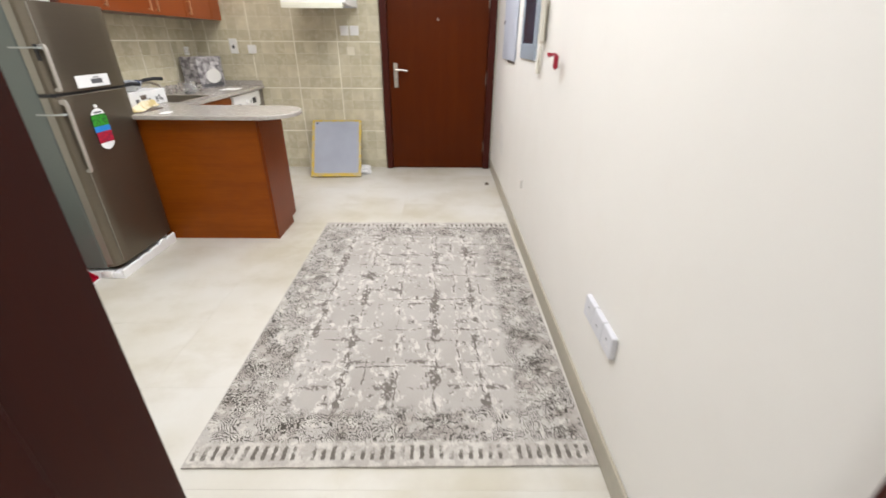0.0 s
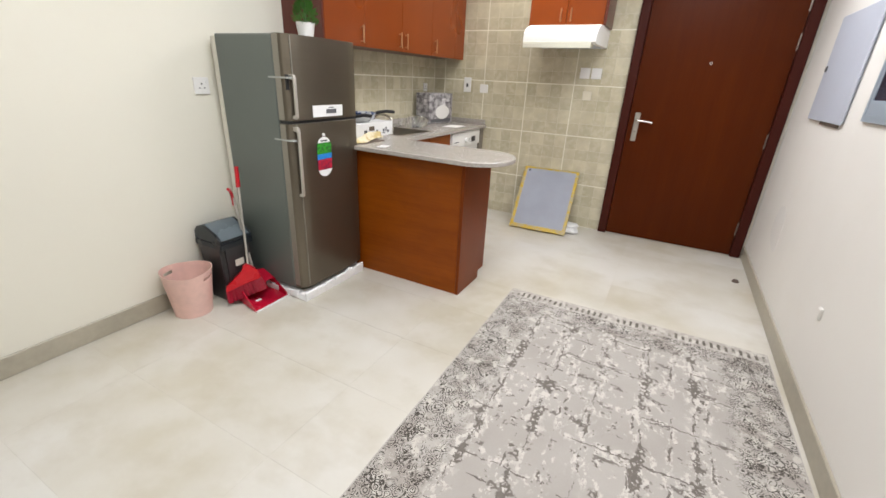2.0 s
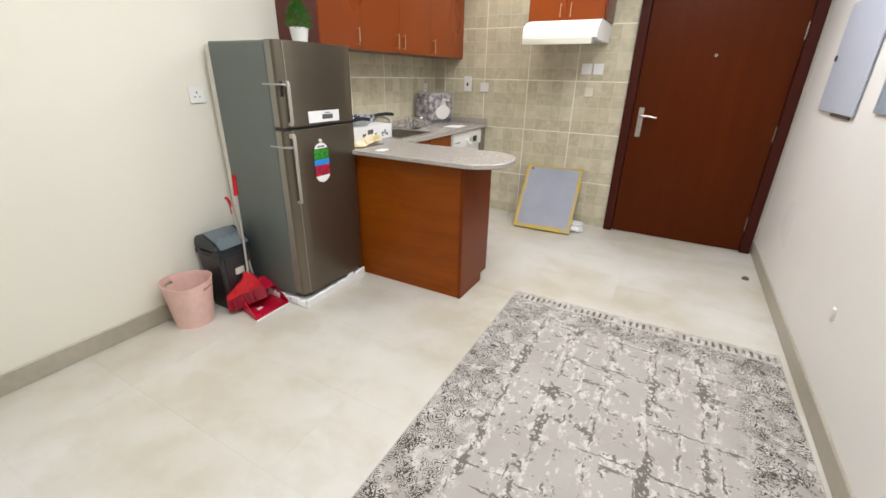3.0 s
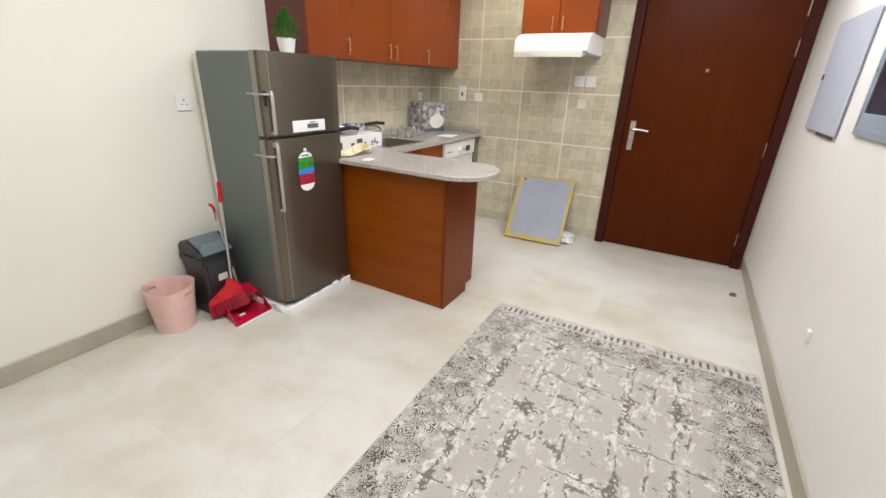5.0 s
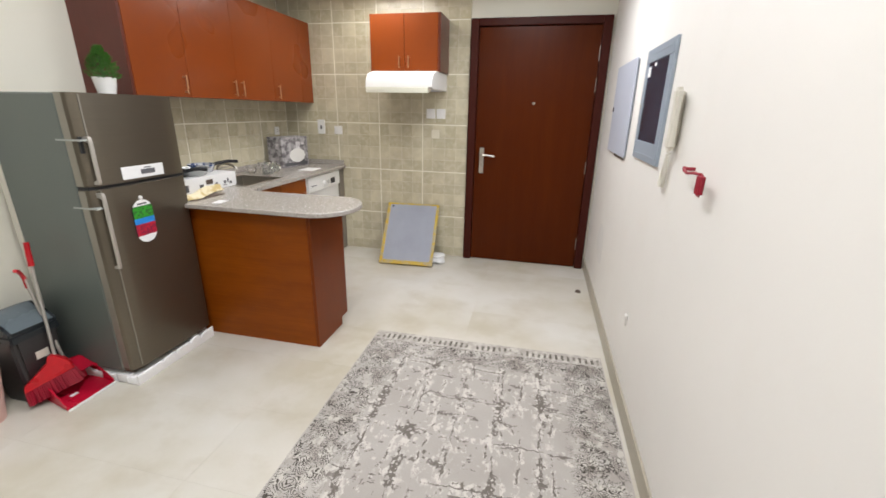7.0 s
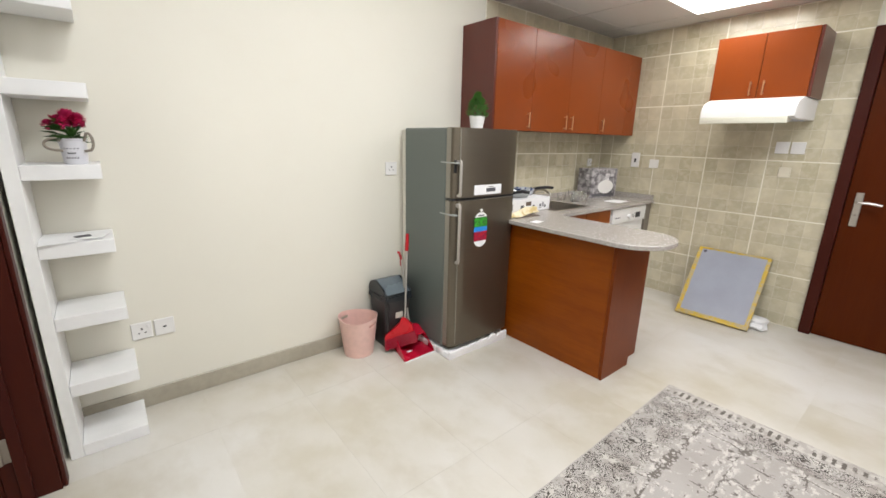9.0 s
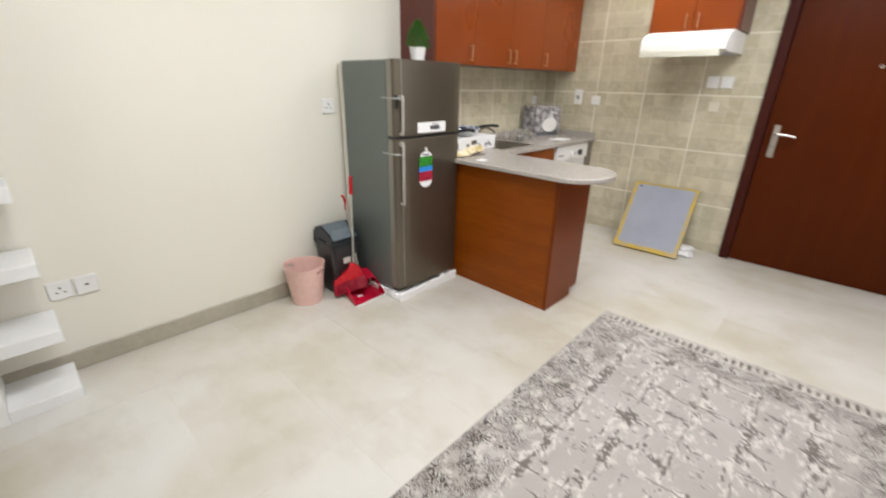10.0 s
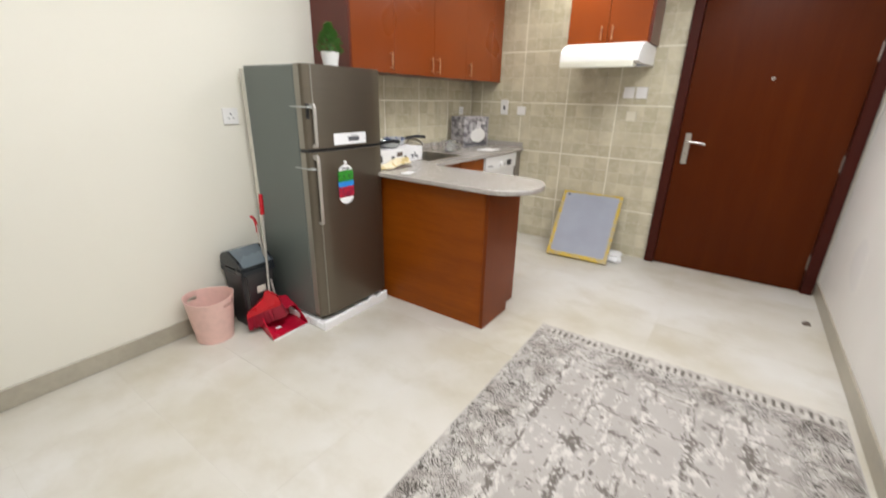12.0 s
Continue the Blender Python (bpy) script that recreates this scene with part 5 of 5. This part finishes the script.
def swing_bin():
    x0, x1, y0, y1 = -2.262, -2.036, 2.358, 2.560
    th = thing("swing_bin", ((x0 + x1) / 2, (y0 + y1) / 2, 0), "dark grey swing lid dustbin beside the fridge", "dustbin")
    bm = bmesh.new()
    t = bmesh.new()
    bmesh.ops.create_cube(t, size=1)
    for v in t.verts:
        f = 1.0 if v.co.z > 0 else 0.80
        v.co = Vector(((x0 + x1) / 2 + v.co.x * (x1 - x0) * f, (y0 + y1) / 2 + v.co.y * (y1 - y0) * f, 0.345 * (v.co.z + 0.5)))
    bmesh.ops.bevel(t, geom=[e for e in t.edges if abs(e.verts[0].co.z - e.verts[1].co.z) > 0.1], offset=0.022, segments=3, affect="EDGES")
    merge(bm, t)
    body = part("body", bm, M_BIN, th)
    part("sticker", boxes(((x1 - 0.020, 2.435, 0.215), (x1 - 0.0045, 2.490, 0.255))), M_OFFWHITE, body, "white oval sticker")
    bm = bmesh.new()
    box(bm, (x0 - 0.002, y0 - 0.002, 0.332), (x1 + 0.002, y1 + 0.002, 0.372), 0.006, 2)
    # hood: closed ends under a long sloping flap whose ridge is near the wall
    side = [(x0 + 0.002, 0.3725), (x1 - 0.002, 0.3725), (x1 - 0.004, 0.392), (x1 - 0.050, 0.425), (x1 - 0.100, 0.446), (x0 + 0.090, 0.462), (x0 + 0.030, 0.445), (x0 + 0.004, 0.415)]
    prism(bm, side, "y", y0, y0 + 0.014, 0.002)
    prism(bm, side, "y", y1 - 0.014, y1, 0.002)
    box(bm, (x1 - 0.016, y0 + 0.0145, 0.3725), (x1 - 0.004, y1 - 0.0145, 0.389), 0.002)
    part("hood", bm, M_BINHOOD, th, "dark lid housing")
    bm = bmesh.new()
    prism(bm, [(x1 - 0.002, 0.390), (x1 - 0.048, 0.424), (x1 - 0.099, 0.446), (x0 + 0.091, 0.463), (x0 + 0.031, 0.446), (x0 + 0.035, 0.440), (x0 + 0.092, 0.456), (x1 - 0.101, 0.439), (x1 - 0.052, 0.418), (x1 - 0.010, 0.3895)], "y", y0 + 0.0145, y1 - 0.0145, 0.001)
    part("flap", bm, M_BINLID, th, "blue grey swing flap")


swing_bin()


def dustpan_set():
    th = thing("dustpan", (-1.98, 2.50, 0), "red long handled dustpan with a white lip lying before the bin", "dustpan")
    bm = bmesh.new()
    fx, bx_ = -1.836, -2.035
    prism(bm, [(fx, 2.372), (fx - 0.006, 2.612), (bx_, 2.645), (bx_, 2.415)], "z", 0.003, 0.0065)
    for pts in ([(fx - 0.008, 2.374), (bx_, 2.417), (bx_, 2.423), (fx - 0.008, 2.380)], [(fx - 0.012, 2.605), (bx_, 2.638), (bx_, 2.645), (fx - 0.012, 2.611)]):
        t = bmesh.new()
        a = [t.verts.new((x, y, 0.005)) for x, y in pts]
        b = [t.verts.new((x, y, 0.020 if k in (0, 3) else 0.105)) for k, (x, y) in enumerate(pts)]
        t.faces.new(a)
        t.faces.new(b[::-1])
        for k in range(4):
            t.faces.new((a[(k + 1) % 4], a[k], b[k], b[(k + 1) % 4]))
        merge(bm, t)
    prism(bm, [(2.415, 0.003), (2.645, 0.003), (2.645, 0.100), (2.605, 0.138), (2.535, 0.150), (2.470, 0.130), (2.415, 0.085)], "x", bx_ - 0.008, bx_, 0.002)
    prism(bm, [(bx_, 0.130), (bx_ + 0.085, 0.096), (bx_ + 0.085, 0.100), (bx_, 0.136)], "y", 2.470, 2.610)
    prism(bm, [(bx_, 0.094), (bx_ + 0.080, 0.078), (bx_ + 0.080, 0.082), (bx_, 0.100)], "y", 2.6105, 2.640)
    part("pan", bm, M_PAN, th)
    bm = bmesh.new()
    prism(bm, [(fx, 2.371), (fx - 0.006, 2.613), (fx + 0.003, 2.613), (fx + 0.010, 2.371)], "z", 0.0015, 0.0085)
    part("lip", bm, M_WHITE, th, "white rubber lip")
    part("sticker", boxes(((-1.945, 2.455, 0.0066), (-1.925, 2.490, 0.0074))), M_PAPER, th, "small white sticker")
    bm = bmesh.new()
    rod(bm, (-2.028, 2.535, 0.130), (-2.095, 2.515, 0.60), 0.0075)
    part("pole", bm, M_HANDLE, th, "thin steel pole")
    bm = bmesh.new()
    tube(bm, [(-2.093, 2.515, 0.555), (-2.096, 2.515, 0.60), (-2.092, 2.506, 0.630), (-2.080, 2.490, 0.652), (-2.060, 2.470, 0.662)], 0.0085, 8)
    part("grip", bm, M_RED, th, "hooked red grip")

    th = thing("broom", (-2.07, 2.45, 0), "red upright broom with a steel stick leaning against the fridge", "broom")
    bm = bmesh.new()
    rod(bm, (-1.998, 2.480, 0.20), (-2.082, 2.550, 0.66), 0.007)
    part("stick", bm, M_HANDLE, th, "thin steel stick")
    bm = bmesh.new()
    rod(bm, (-2.081, 2.549, 0.655), (-2.098, 2.566, 0.768), 0.0125, 0.011)
    part("grip", bm, M_RED, th, "red grip")
    bm = bmesh.new()
    m = Matrix.Translation((-1.998, 2.470, 0.20)) @ Matrix.Rotation(radians(58), 4, "Z") @ Matrix.Rotation(radians(-15), 4, "Y") @ Matrix.Rotation(radians(-12), 4, "X") @ Matrix.Diagonal((0.95, 1.2, 0.9, 1))
    t = bmesh.new()
    prism(t, [(-0.16, -0.095), (-0.15, -0.062), (-0.03, 0.0), (-0.012, 0.03), (0.012, 0.03), (0.03, 0.004), (0.050, -0.03), (0.054, -0.085)], "y", -0.022, 0.022, 0.004)
    merge(bm, t, m)
    part("head", bm, M_RED, th, "triangular red broom head")
    rnd = random.Random(5)
    bm = bmesh.new()
    for i in range(34):
        for j in range(4):
            u, v = -0.155 + 0.205 * i / 33, -0.016 + 0.032 * j / 3
            top = Vector((u, v, -0.085))
            bot = Vector((u * 1.1 + rnd.uniform(-0.006, 0.006), v * 1.5 + rnd.uniform(-0.004, 0.004), -0.165 + rnd.uniform(-0.004, 0.0)))
            p, q = m @ top, m @ bot
            q.z = max(q.z, 0.002)
            rod(bm, p, q, 0.0035, 0.0042, 4)
    part("bristles", bm, M_REDDARK, th, "dark red bristles")


dustpan_set()


# ---------- things on the worktop ----------
def hob_carton():
    z = CT + 0.0005
    x0, x1, y0, y1, h = -2.20, -1.862, 3.215, 3.755, 0.098
    th = thing("cooker_carton", (-2.03, 3.48, z), "flat white printed carton lying on the worktop", "carton")
    b = part("box", boxes(((x0, y0, z), (x1, y1, z + h)), bevel=0.002), M_PAPER, th)
    bm = bmesh.new()
    for y, za, w, hh in ((3.30, 0.02, 0.05, 0.045), (3.43, 0.022, 0.035, 0.03), (3.56, 0.018, 0.02, 0.03), (3.64, 0.030, 0.022, 0.020), (3.67, 0.030, 0.015, 0.032), (3.695, 0.020, 0.02, 0.02), (3.64, 0.018, 0.03, 0.006)):
        part("print", boxes(((x1, y - w / 2, z + za), (x1 + 0.0008, y + w / 2, z + za + hh))), M_INK, b, "dark printed mark")
    for x in (-2.12, -2.02, -1.93):
        part("print", boxes(((x - 0.02, y0 - 0.0008, z + 0.02), (x + 0.02, y0, z + 0.06))), M_INK, b, "dark printed mark")
    part("print", boxes(((x1, 3.47, z + 0.045), (x1 + 0.0008, 3.53, z + 0.075))), M_BROWN, b, "brown printed patch")


hob_carton()


def pan(name, cx, cy, z, r, h, mat, ang, ln, label):
    th = thing(name, (cx, cy, z), label, "pan")
    bm = bmesh.new()
    lathe(bm, [(r * 0.72, 0), (r * 0.78, 0.003), (r * 0.97, h * 0.8), (r, h), (r * 0.965, h), (r * 0.93, h * 0.75), (r * 0.7, 0.005)], (cx, cy, z), 36)
    part("bowl", bm, mat, th)
    bm = bmesh.new()
    c, s = math.cos(radians(ang)), math.sin(radians(ang))
    tube(bm, [(cx + c * r * 0.97, cy + s * r * 0.97, z + h * 0.8), (cx + c * (r + 0.03), cy + s * (r + 0.03), z + h * 0.95), (cx + c * (r + ln * 0.6), cy + s * (r + ln * 0.6), z + h + 0.004), (cx + c * (r + ln), cy + s * (r + ln), z + h - 0.002)], 0.012, 8)
    part("handle", bm, M_BAKELITE, th, "black handle")


ztop = CT + 0.0995
pan("frying_pan", -1.985, 3.50, ztop, 0.105, 0.046, M_PANGREY, -66, 0.15, "grey pan with a black handle standing on a carton")
pan("saucepan", -2.045, 3.650, ztop + 0.001, 0.088, 0.052, M_PANBLUE, 66, 0.17, "small blue and white pan with black handle on a carton")
pan("skillet", -2.01, 3.335, ztop, 0.100, 0.050, M_BLACK, 38, 0.12, "black pan standing on a carton beside the fridge")


def cloth():
    bm = bmesh.new()
    rnd = random.Random(3)
    nx, ny = 16, 26
    rows = []
    for j in range(ny):
        r = []
        for i in range(nx):
            u, v = i / (nx - 1), j / (ny - 1)
            w = 0.050 * (0.75 + 0.4 * math.sin(v * 4 + 0.5))
            x = -1.785 - 0.035 * v + (u - 0.5) * 2 * w + 0.012 * math.sin(v * 7)
            y = 3.17 + v * 0.37
            z = CT + 0.006 + 0.042 * max(0, math.sin(math.pi * u)) * (0.6 + 0.4 * math.sin(9 * u + 5 * v)) + 0.005 * noise.noise(Vector((u * 5, v * 6, 0)))
            r.append(bm.verts.new((x, y, z)))
        rows.append(r)
    for j in range(ny - 1):
        for i in range(nx - 1):
            bm.faces.new((rows[j][i], rows[j][i + 1], rows[j + 1][i + 1], rows[j + 1][i]))
    ob = solid("kitchen_cloth", bm, M_YCLOTH, "crumpled yellow cloth on the worktop beside the carton", "cloth", base=(-1.79, 3.31, CT))
    mod = ob.modifiers.new("thick", "SOLIDIFY")
    mod.thickness, mod.offset = 0.004, -1
    th = thing("tray_card", (-1.74, 3.30, CT), "dark card lying under the yellow cloth", "card")
    part("card", boxes(((-1.80, 3.20, CT + 0.0005), (-1.705, 3.44, CT + 0.0035))), M_BROWN, th)


cloth()


def small_papers():
    for x, y, w, d, rot, name, lab in ((-1.56, 3.225, 0.055, 0.085, 12, "paper_note", "small white paper on the breakfast counter"), (-1.80, 4.66, 0.14, 0.20, 4, "paper_sheet", "white sheet lying on the worktop beside the carton")):
        t = bmesh.new()
        bmesh.ops.create_cube(t, size=1)
        bm = bmesh.new()
        merge(bm, t, Matrix.Translation((x, y, CT + 0.002)) @ Matrix.Rotation(radians(rot), 4, "Z") @ Matrix.Diagonal((w, d, 0.002, 1)))
        solid(name, bm, M_PAPER, lab, "paper", base=(x, y, CT))


small_papers()


def appliance_carton():
    z = CT + 0.0005
    th = thing("appliance_carton", (-2.12, 4.83, z), "grey printed appliance carton with a picture of a white bowl", "carton")
    m = Matrix.Translation((-2.105, 4.815, z)) @ Matrix.Rotation(radians(-10), 4, "Z")
    hx, hy, h = 0.085, 0.175, 0.275

    def add(lo, hi, bev=0.0):
        bm = bmesh.new()
        t = bmesh.new()
        box(t, lo, hi, bev)
        merge(bm, t, m)
        return bm

    b = part("box", add((-hx, -hy, 0), (hx, hy, h), 0.003), M_BOX, th)
    part("art_panel", add((hx, -hy + 0.012, 0.01), (hx + 0.0008, hy - 0.012, h - 0.012)), M_BOX, b)
    bm = bmesh.new()
    t = bmesh.new()
    bmesh.ops.create_cone(t, cap_ends=True, segments=32, radius1=0.105, radius2=0.105, depth=0.001)
    merge(bm, t, m @ Matrix.Translation((hx + 0.0025, 0.02, 0.105)) @ Matrix.Diagonal((1, 1, 0.62, 1)) @ Matrix.Rotation(radians(90), 4, "Y"))
    part("art_bowl", bm, M_WHITE, b, "printed white bowl")
    for y, zz, w, hh in ((0.035, 0.165, 0.055, 0.06), (0.10, 0.20, 0.05, 0.02)):
        part("art_patch", add((hx + 0.0009, y - w / 2, zz), (hx + 0.0018, y + w / 2, zz + hh)), M_BOXART, b, "pale printed patch")
    bm = bmesh.new()
    for y, zz, w, hh in ((0.0, 0.012, 0.30, 0.030), (0.04, 0.030, 0.16, 0.030)):
        t = bmesh.new()
        box(t, (hx + 0.0009, y - w / 2, zz), (hx + 0.0014, y + w / 2, zz + hh))
        merge(bm, t, m)
    part("art_band", bm, M_INK, b, "dark printed band")
    for x, zz, w, hh in ((0.03, 0.17, 0.04, 0.05), (-0.03, 0.06, 0.05, 0.03)):
        part("side_print", add((x - w / 2, -hy - 0.0008, zz), (x + w / 2, -hy, zz + hh)), M_BOXART, b, "pale side printing")


appliance_carton()


def glassware():
    for cx, cy, r, h in ((-2.06, 4.40, 0.070, 0.085), (-1.98, 4.27, 0.045, 0.055), (-2.12, 4.27, 0.040, 0.07)):
        th = thing("glass_bowl", (cx, cy, CT), "clear glass bowl on the worktop by the sink", "glassware")
        bm = bmesh.new()
        lathe(bm, [(r * 0.6, 0.001), (r * 0.85, h * 0.3), (r, h), (r * 0.94, h), (r * 0.78, h * 0.32), (r * 0.5, 0.006)], (cx, cy, CT), 24)
        part("bowl", bm, M_GLASS, th)


def clear_bag():
    bm = bmesh.new()
    bmesh.ops.create_icosphere(bm, subdivisions=4, radius=1)
    for v in bm.verts:
        k = 1 + 0.45 * noise.noise(v.co * 2.6) + 0.16 * noise.noise(v.co * 7)
        v.co = Vector((-1.985 + 0.060 * v.co.x * k, 4.345 + 0.085 * v.co.y * k, CT + max(0.001, 0.042 + 0.050 * v.co.z * k)))
    solid("clear_bag", bm, M_BAG, "crumpled clear plastic bag on the worktop behind the sink", "bag", base=(-1.985, 4.345, CT))


clear_bag()
glassware()


def leaning_panel():
    """A screen panel with taped edges that leans on the tiles."""
    th = thing("screen_panel", (-0.90, 4.88, 0), "grey cloth panel with yellow taped edges leaning on the tiled wall", "panel")
    w, ln, t = 0.515, 0.625, 0.022
    yb, ytop, zt = 4.700, 5.062, 0.505
    ang = math.atan2(zt, ytop - yb)
    m = Matrix.Translation((-0.905, yb, 0.004)) @ Matrix.Rotation(radians(3.0), 4, "Z") @ Matrix.Rotation(ang, 4, "X")

    def add(*items):
        bm = bmesh.new()
        for lo, hi, bev in items:
            t2 = bmesh.new()
            box(t2, lo, hi, bev)
            merge(bm, t2, m)
        return bm

    e = 0.030
    part("core", add(((-w / 2 + 0.002, 0.002, 0.003), (w / 2 - 0.002, ln - 0.002, t - 0.003), 0)), M_MESH, th)
    for lo, hi in (((-w / 2, 0, 0), (w / 2, e + 0.008, t)), ((-w / 2, ln - e * 0.55, 0), (w / 2, ln, t)), ((-w / 2, e + 0.008, 0), (-w / 2 + e, ln - e * 0.55, t)), ((w / 2 - e * 0.9, e + 0.008, 0), (w / 2, ln - e * 0.55, t))):
        part("tape_edge", add((lo, hi, 0.002)), M_YTAPE, th, "yellow adhesive tape along the edge")
    bm = bmesh.new()
    t2 = bmesh.new()
    bmesh.ops.create_cone(t2, cap_ends=True, segments=16, radius1=0.012, radius2=0.010, depth=0.004)
    merge(bm, t2, m @ Matrix.Translation((-w / 2 + 0.055, ln - 0.035, t)))
    part("knob", bm, M_INK, th, "small dark knob")
    # crumpled white wrapping tucked behind
    bm = bmesh.new()
    bmesh.ops.create_icosphere(bm, subdivisions=3, radius=1)
    for v in bm.verts:
        k = 1 + 0.6 * noise.noise(v.co * 1.4) + 0.2 * noise.noise(v.co * 5)
        v.co = Vector((-0.650 + 0.100 * v.co.x * k, 4.900 + 0.100 * v.co.y * k, max(0.001, 0.032 + 0.040 * v.co.z * k)))
    solid("wrapping", bm, M_PAPER, "crumpled white wrapping behind the leaning panel", "wrapping", base=(-0.685, 4.935, 0))


leaning_panel()


# ---------- pieces of the floor and the tiled walls, last ----------
def floor_tiles():
    tx, ty, g = 0.87, 0.435, 0.0004
    cache = {}
    rnd = random.Random(9)
    y = 1.310 - 9 * ty
    while y < YN + 0.1:
        x = -1.0 - 3 * tx
        while x < XR:
            xa, xb, ya, yb = max(x, XB), min(x + tx, XR), max(y, YB), min(y + ty, YN + 0.1)
            if xb - xa > 0.03 and yb - ya > 0.03 and not (xb <= XL and ya > 0.7):
                key = (round(xb - xa, 3), round(yb - ya, 3))
                if key not in cache:
                    bm = bmesh.new()
                    box(bm, (g, g, -0.01), (key[0] - g, key[1] - g, 0.0))
                    me = bpy.data.meshes.new("floor_tile")
                    bm.to_mesh(me)
                    bm.free()
                    me.materials.append(M_FLOOR)
                    cache[key] = me
                ob = new("tile", cache[key])
                ob.parent = floor_slab
                ob.location = (xa, ya, -rnd.uniform(0, 0.0003))
            x += tx
        y += ty


floor_tiles()


def splits(length, rnd):
    """Places of the joints between the blocks of one glazed tile, a little uneven."""
    n = max(1, round(length / 0.108))
    return [0.0] + [length * k / n + rnd.uniform(-0.012, 0.012) for k in range(1, n)] + [length]


def embossed(w, h, seed):
    """A glazed tile of uneven square blocks, a little proud of their joints. It lies in the xz plane and faces -y."""
    rnd = random.Random(seed)
    bm = bmesh.new()
    box(bm, (0.0038, -0.0045, 0.0038), (w - 0.0038, 0.0, h - 0.0038))
    for f in bm.faces:
        f.material_index = 1
    us, vs = splits(w, rnd), splits(h, rnd)
    e, m, q = 0.0013, 0.0046, 0.0015
    for a, b in zip(us, us[1:]):
        for c, d in zip(vs, vs[1:]):
            a1, b1 = max(a + e, m), min(b - e, w - m)
            c1, d1 = max(c + e, m), min(d - e, h - m)
            y = -0.0058 - rnd.uniform(0, 0.0004)
            lo = [bm.verts.new(p) for p in ((a1, -0.0046, c1), (b1, -0.0046, c1), (b1, -0.0046, d1), (a1, -0.0046, d1))]
            hi = [bm.verts.new(p) for p in ((a1 + q, y, c1 + q), (b1 - q, y, c1 + q), (b1 - q, y, d1 - q), (a1 + q, y, d1 - q))]
            bm.faces.new(hi)
            for k in range(4):
                bm.faces.new((lo[k], lo[(k + 1) % 4], hi[(k + 1) % 4], hi[k]))
    me = bpy.data.meshes.new("wall_tile")
    bm.to_mesh(me)
    bm.free()
    me.materials.append(M_TILE)
    me.materials.append(M_TJOINT)
    return me


def wall_tiles():
    s = 0.4345
    zs = [0.0] + [0.405 + s * k for k in range(5)] + [ZK]
    xs = [FX0 - 0.001, -0.848, -1.2800, -1.7115, -2.1460, XL + 0.008]
    solid("wall_tile_bed", boxes(((XL, YN - 0.0072, 0), (FX0 - 0.001, YN - 0.0005, ZK)), ((XL + 0.0005, YK, 0), (XL + 0.0072, YN - 0.0075, ZK))), M_TGROUT, "pale grout between the kitchen wall tiles", "wall", "structure")
    cache = {}
    rnd = random.Random(21)

    def put(w, h, m, wall):
        key = (round(w, 4), round(h, 4), rnd.randrange(4))
        if key not in cache:
            cache[key] = embossed(*key)
        ob = new("tile", cache[key])
        ob.parent = wall
        ob.matrix_basis = m

    for xb, xa in zip(xs, xs[1:]):
        for z0, z1 in zip(zs, zs[1:]):
            put(xb - xa, z1 - z0, Matrix.Translation((xa, YN - 0.003, z0)), wall_n)
    ys = [YN - 0.008, 4.672, 4.2375, 3.803, YK]
    for yb, ya in zip(ys, ys[1:]):
        for z0, z1 in zip(zs, zs[1:]):
            put(yb - ya, z1 - z0, Matrix.Translation((XL + 0.003, ya, z0)) @ Matrix.Rotation(radians(90), 4, "Z"), wall_w)


wall_tiles()
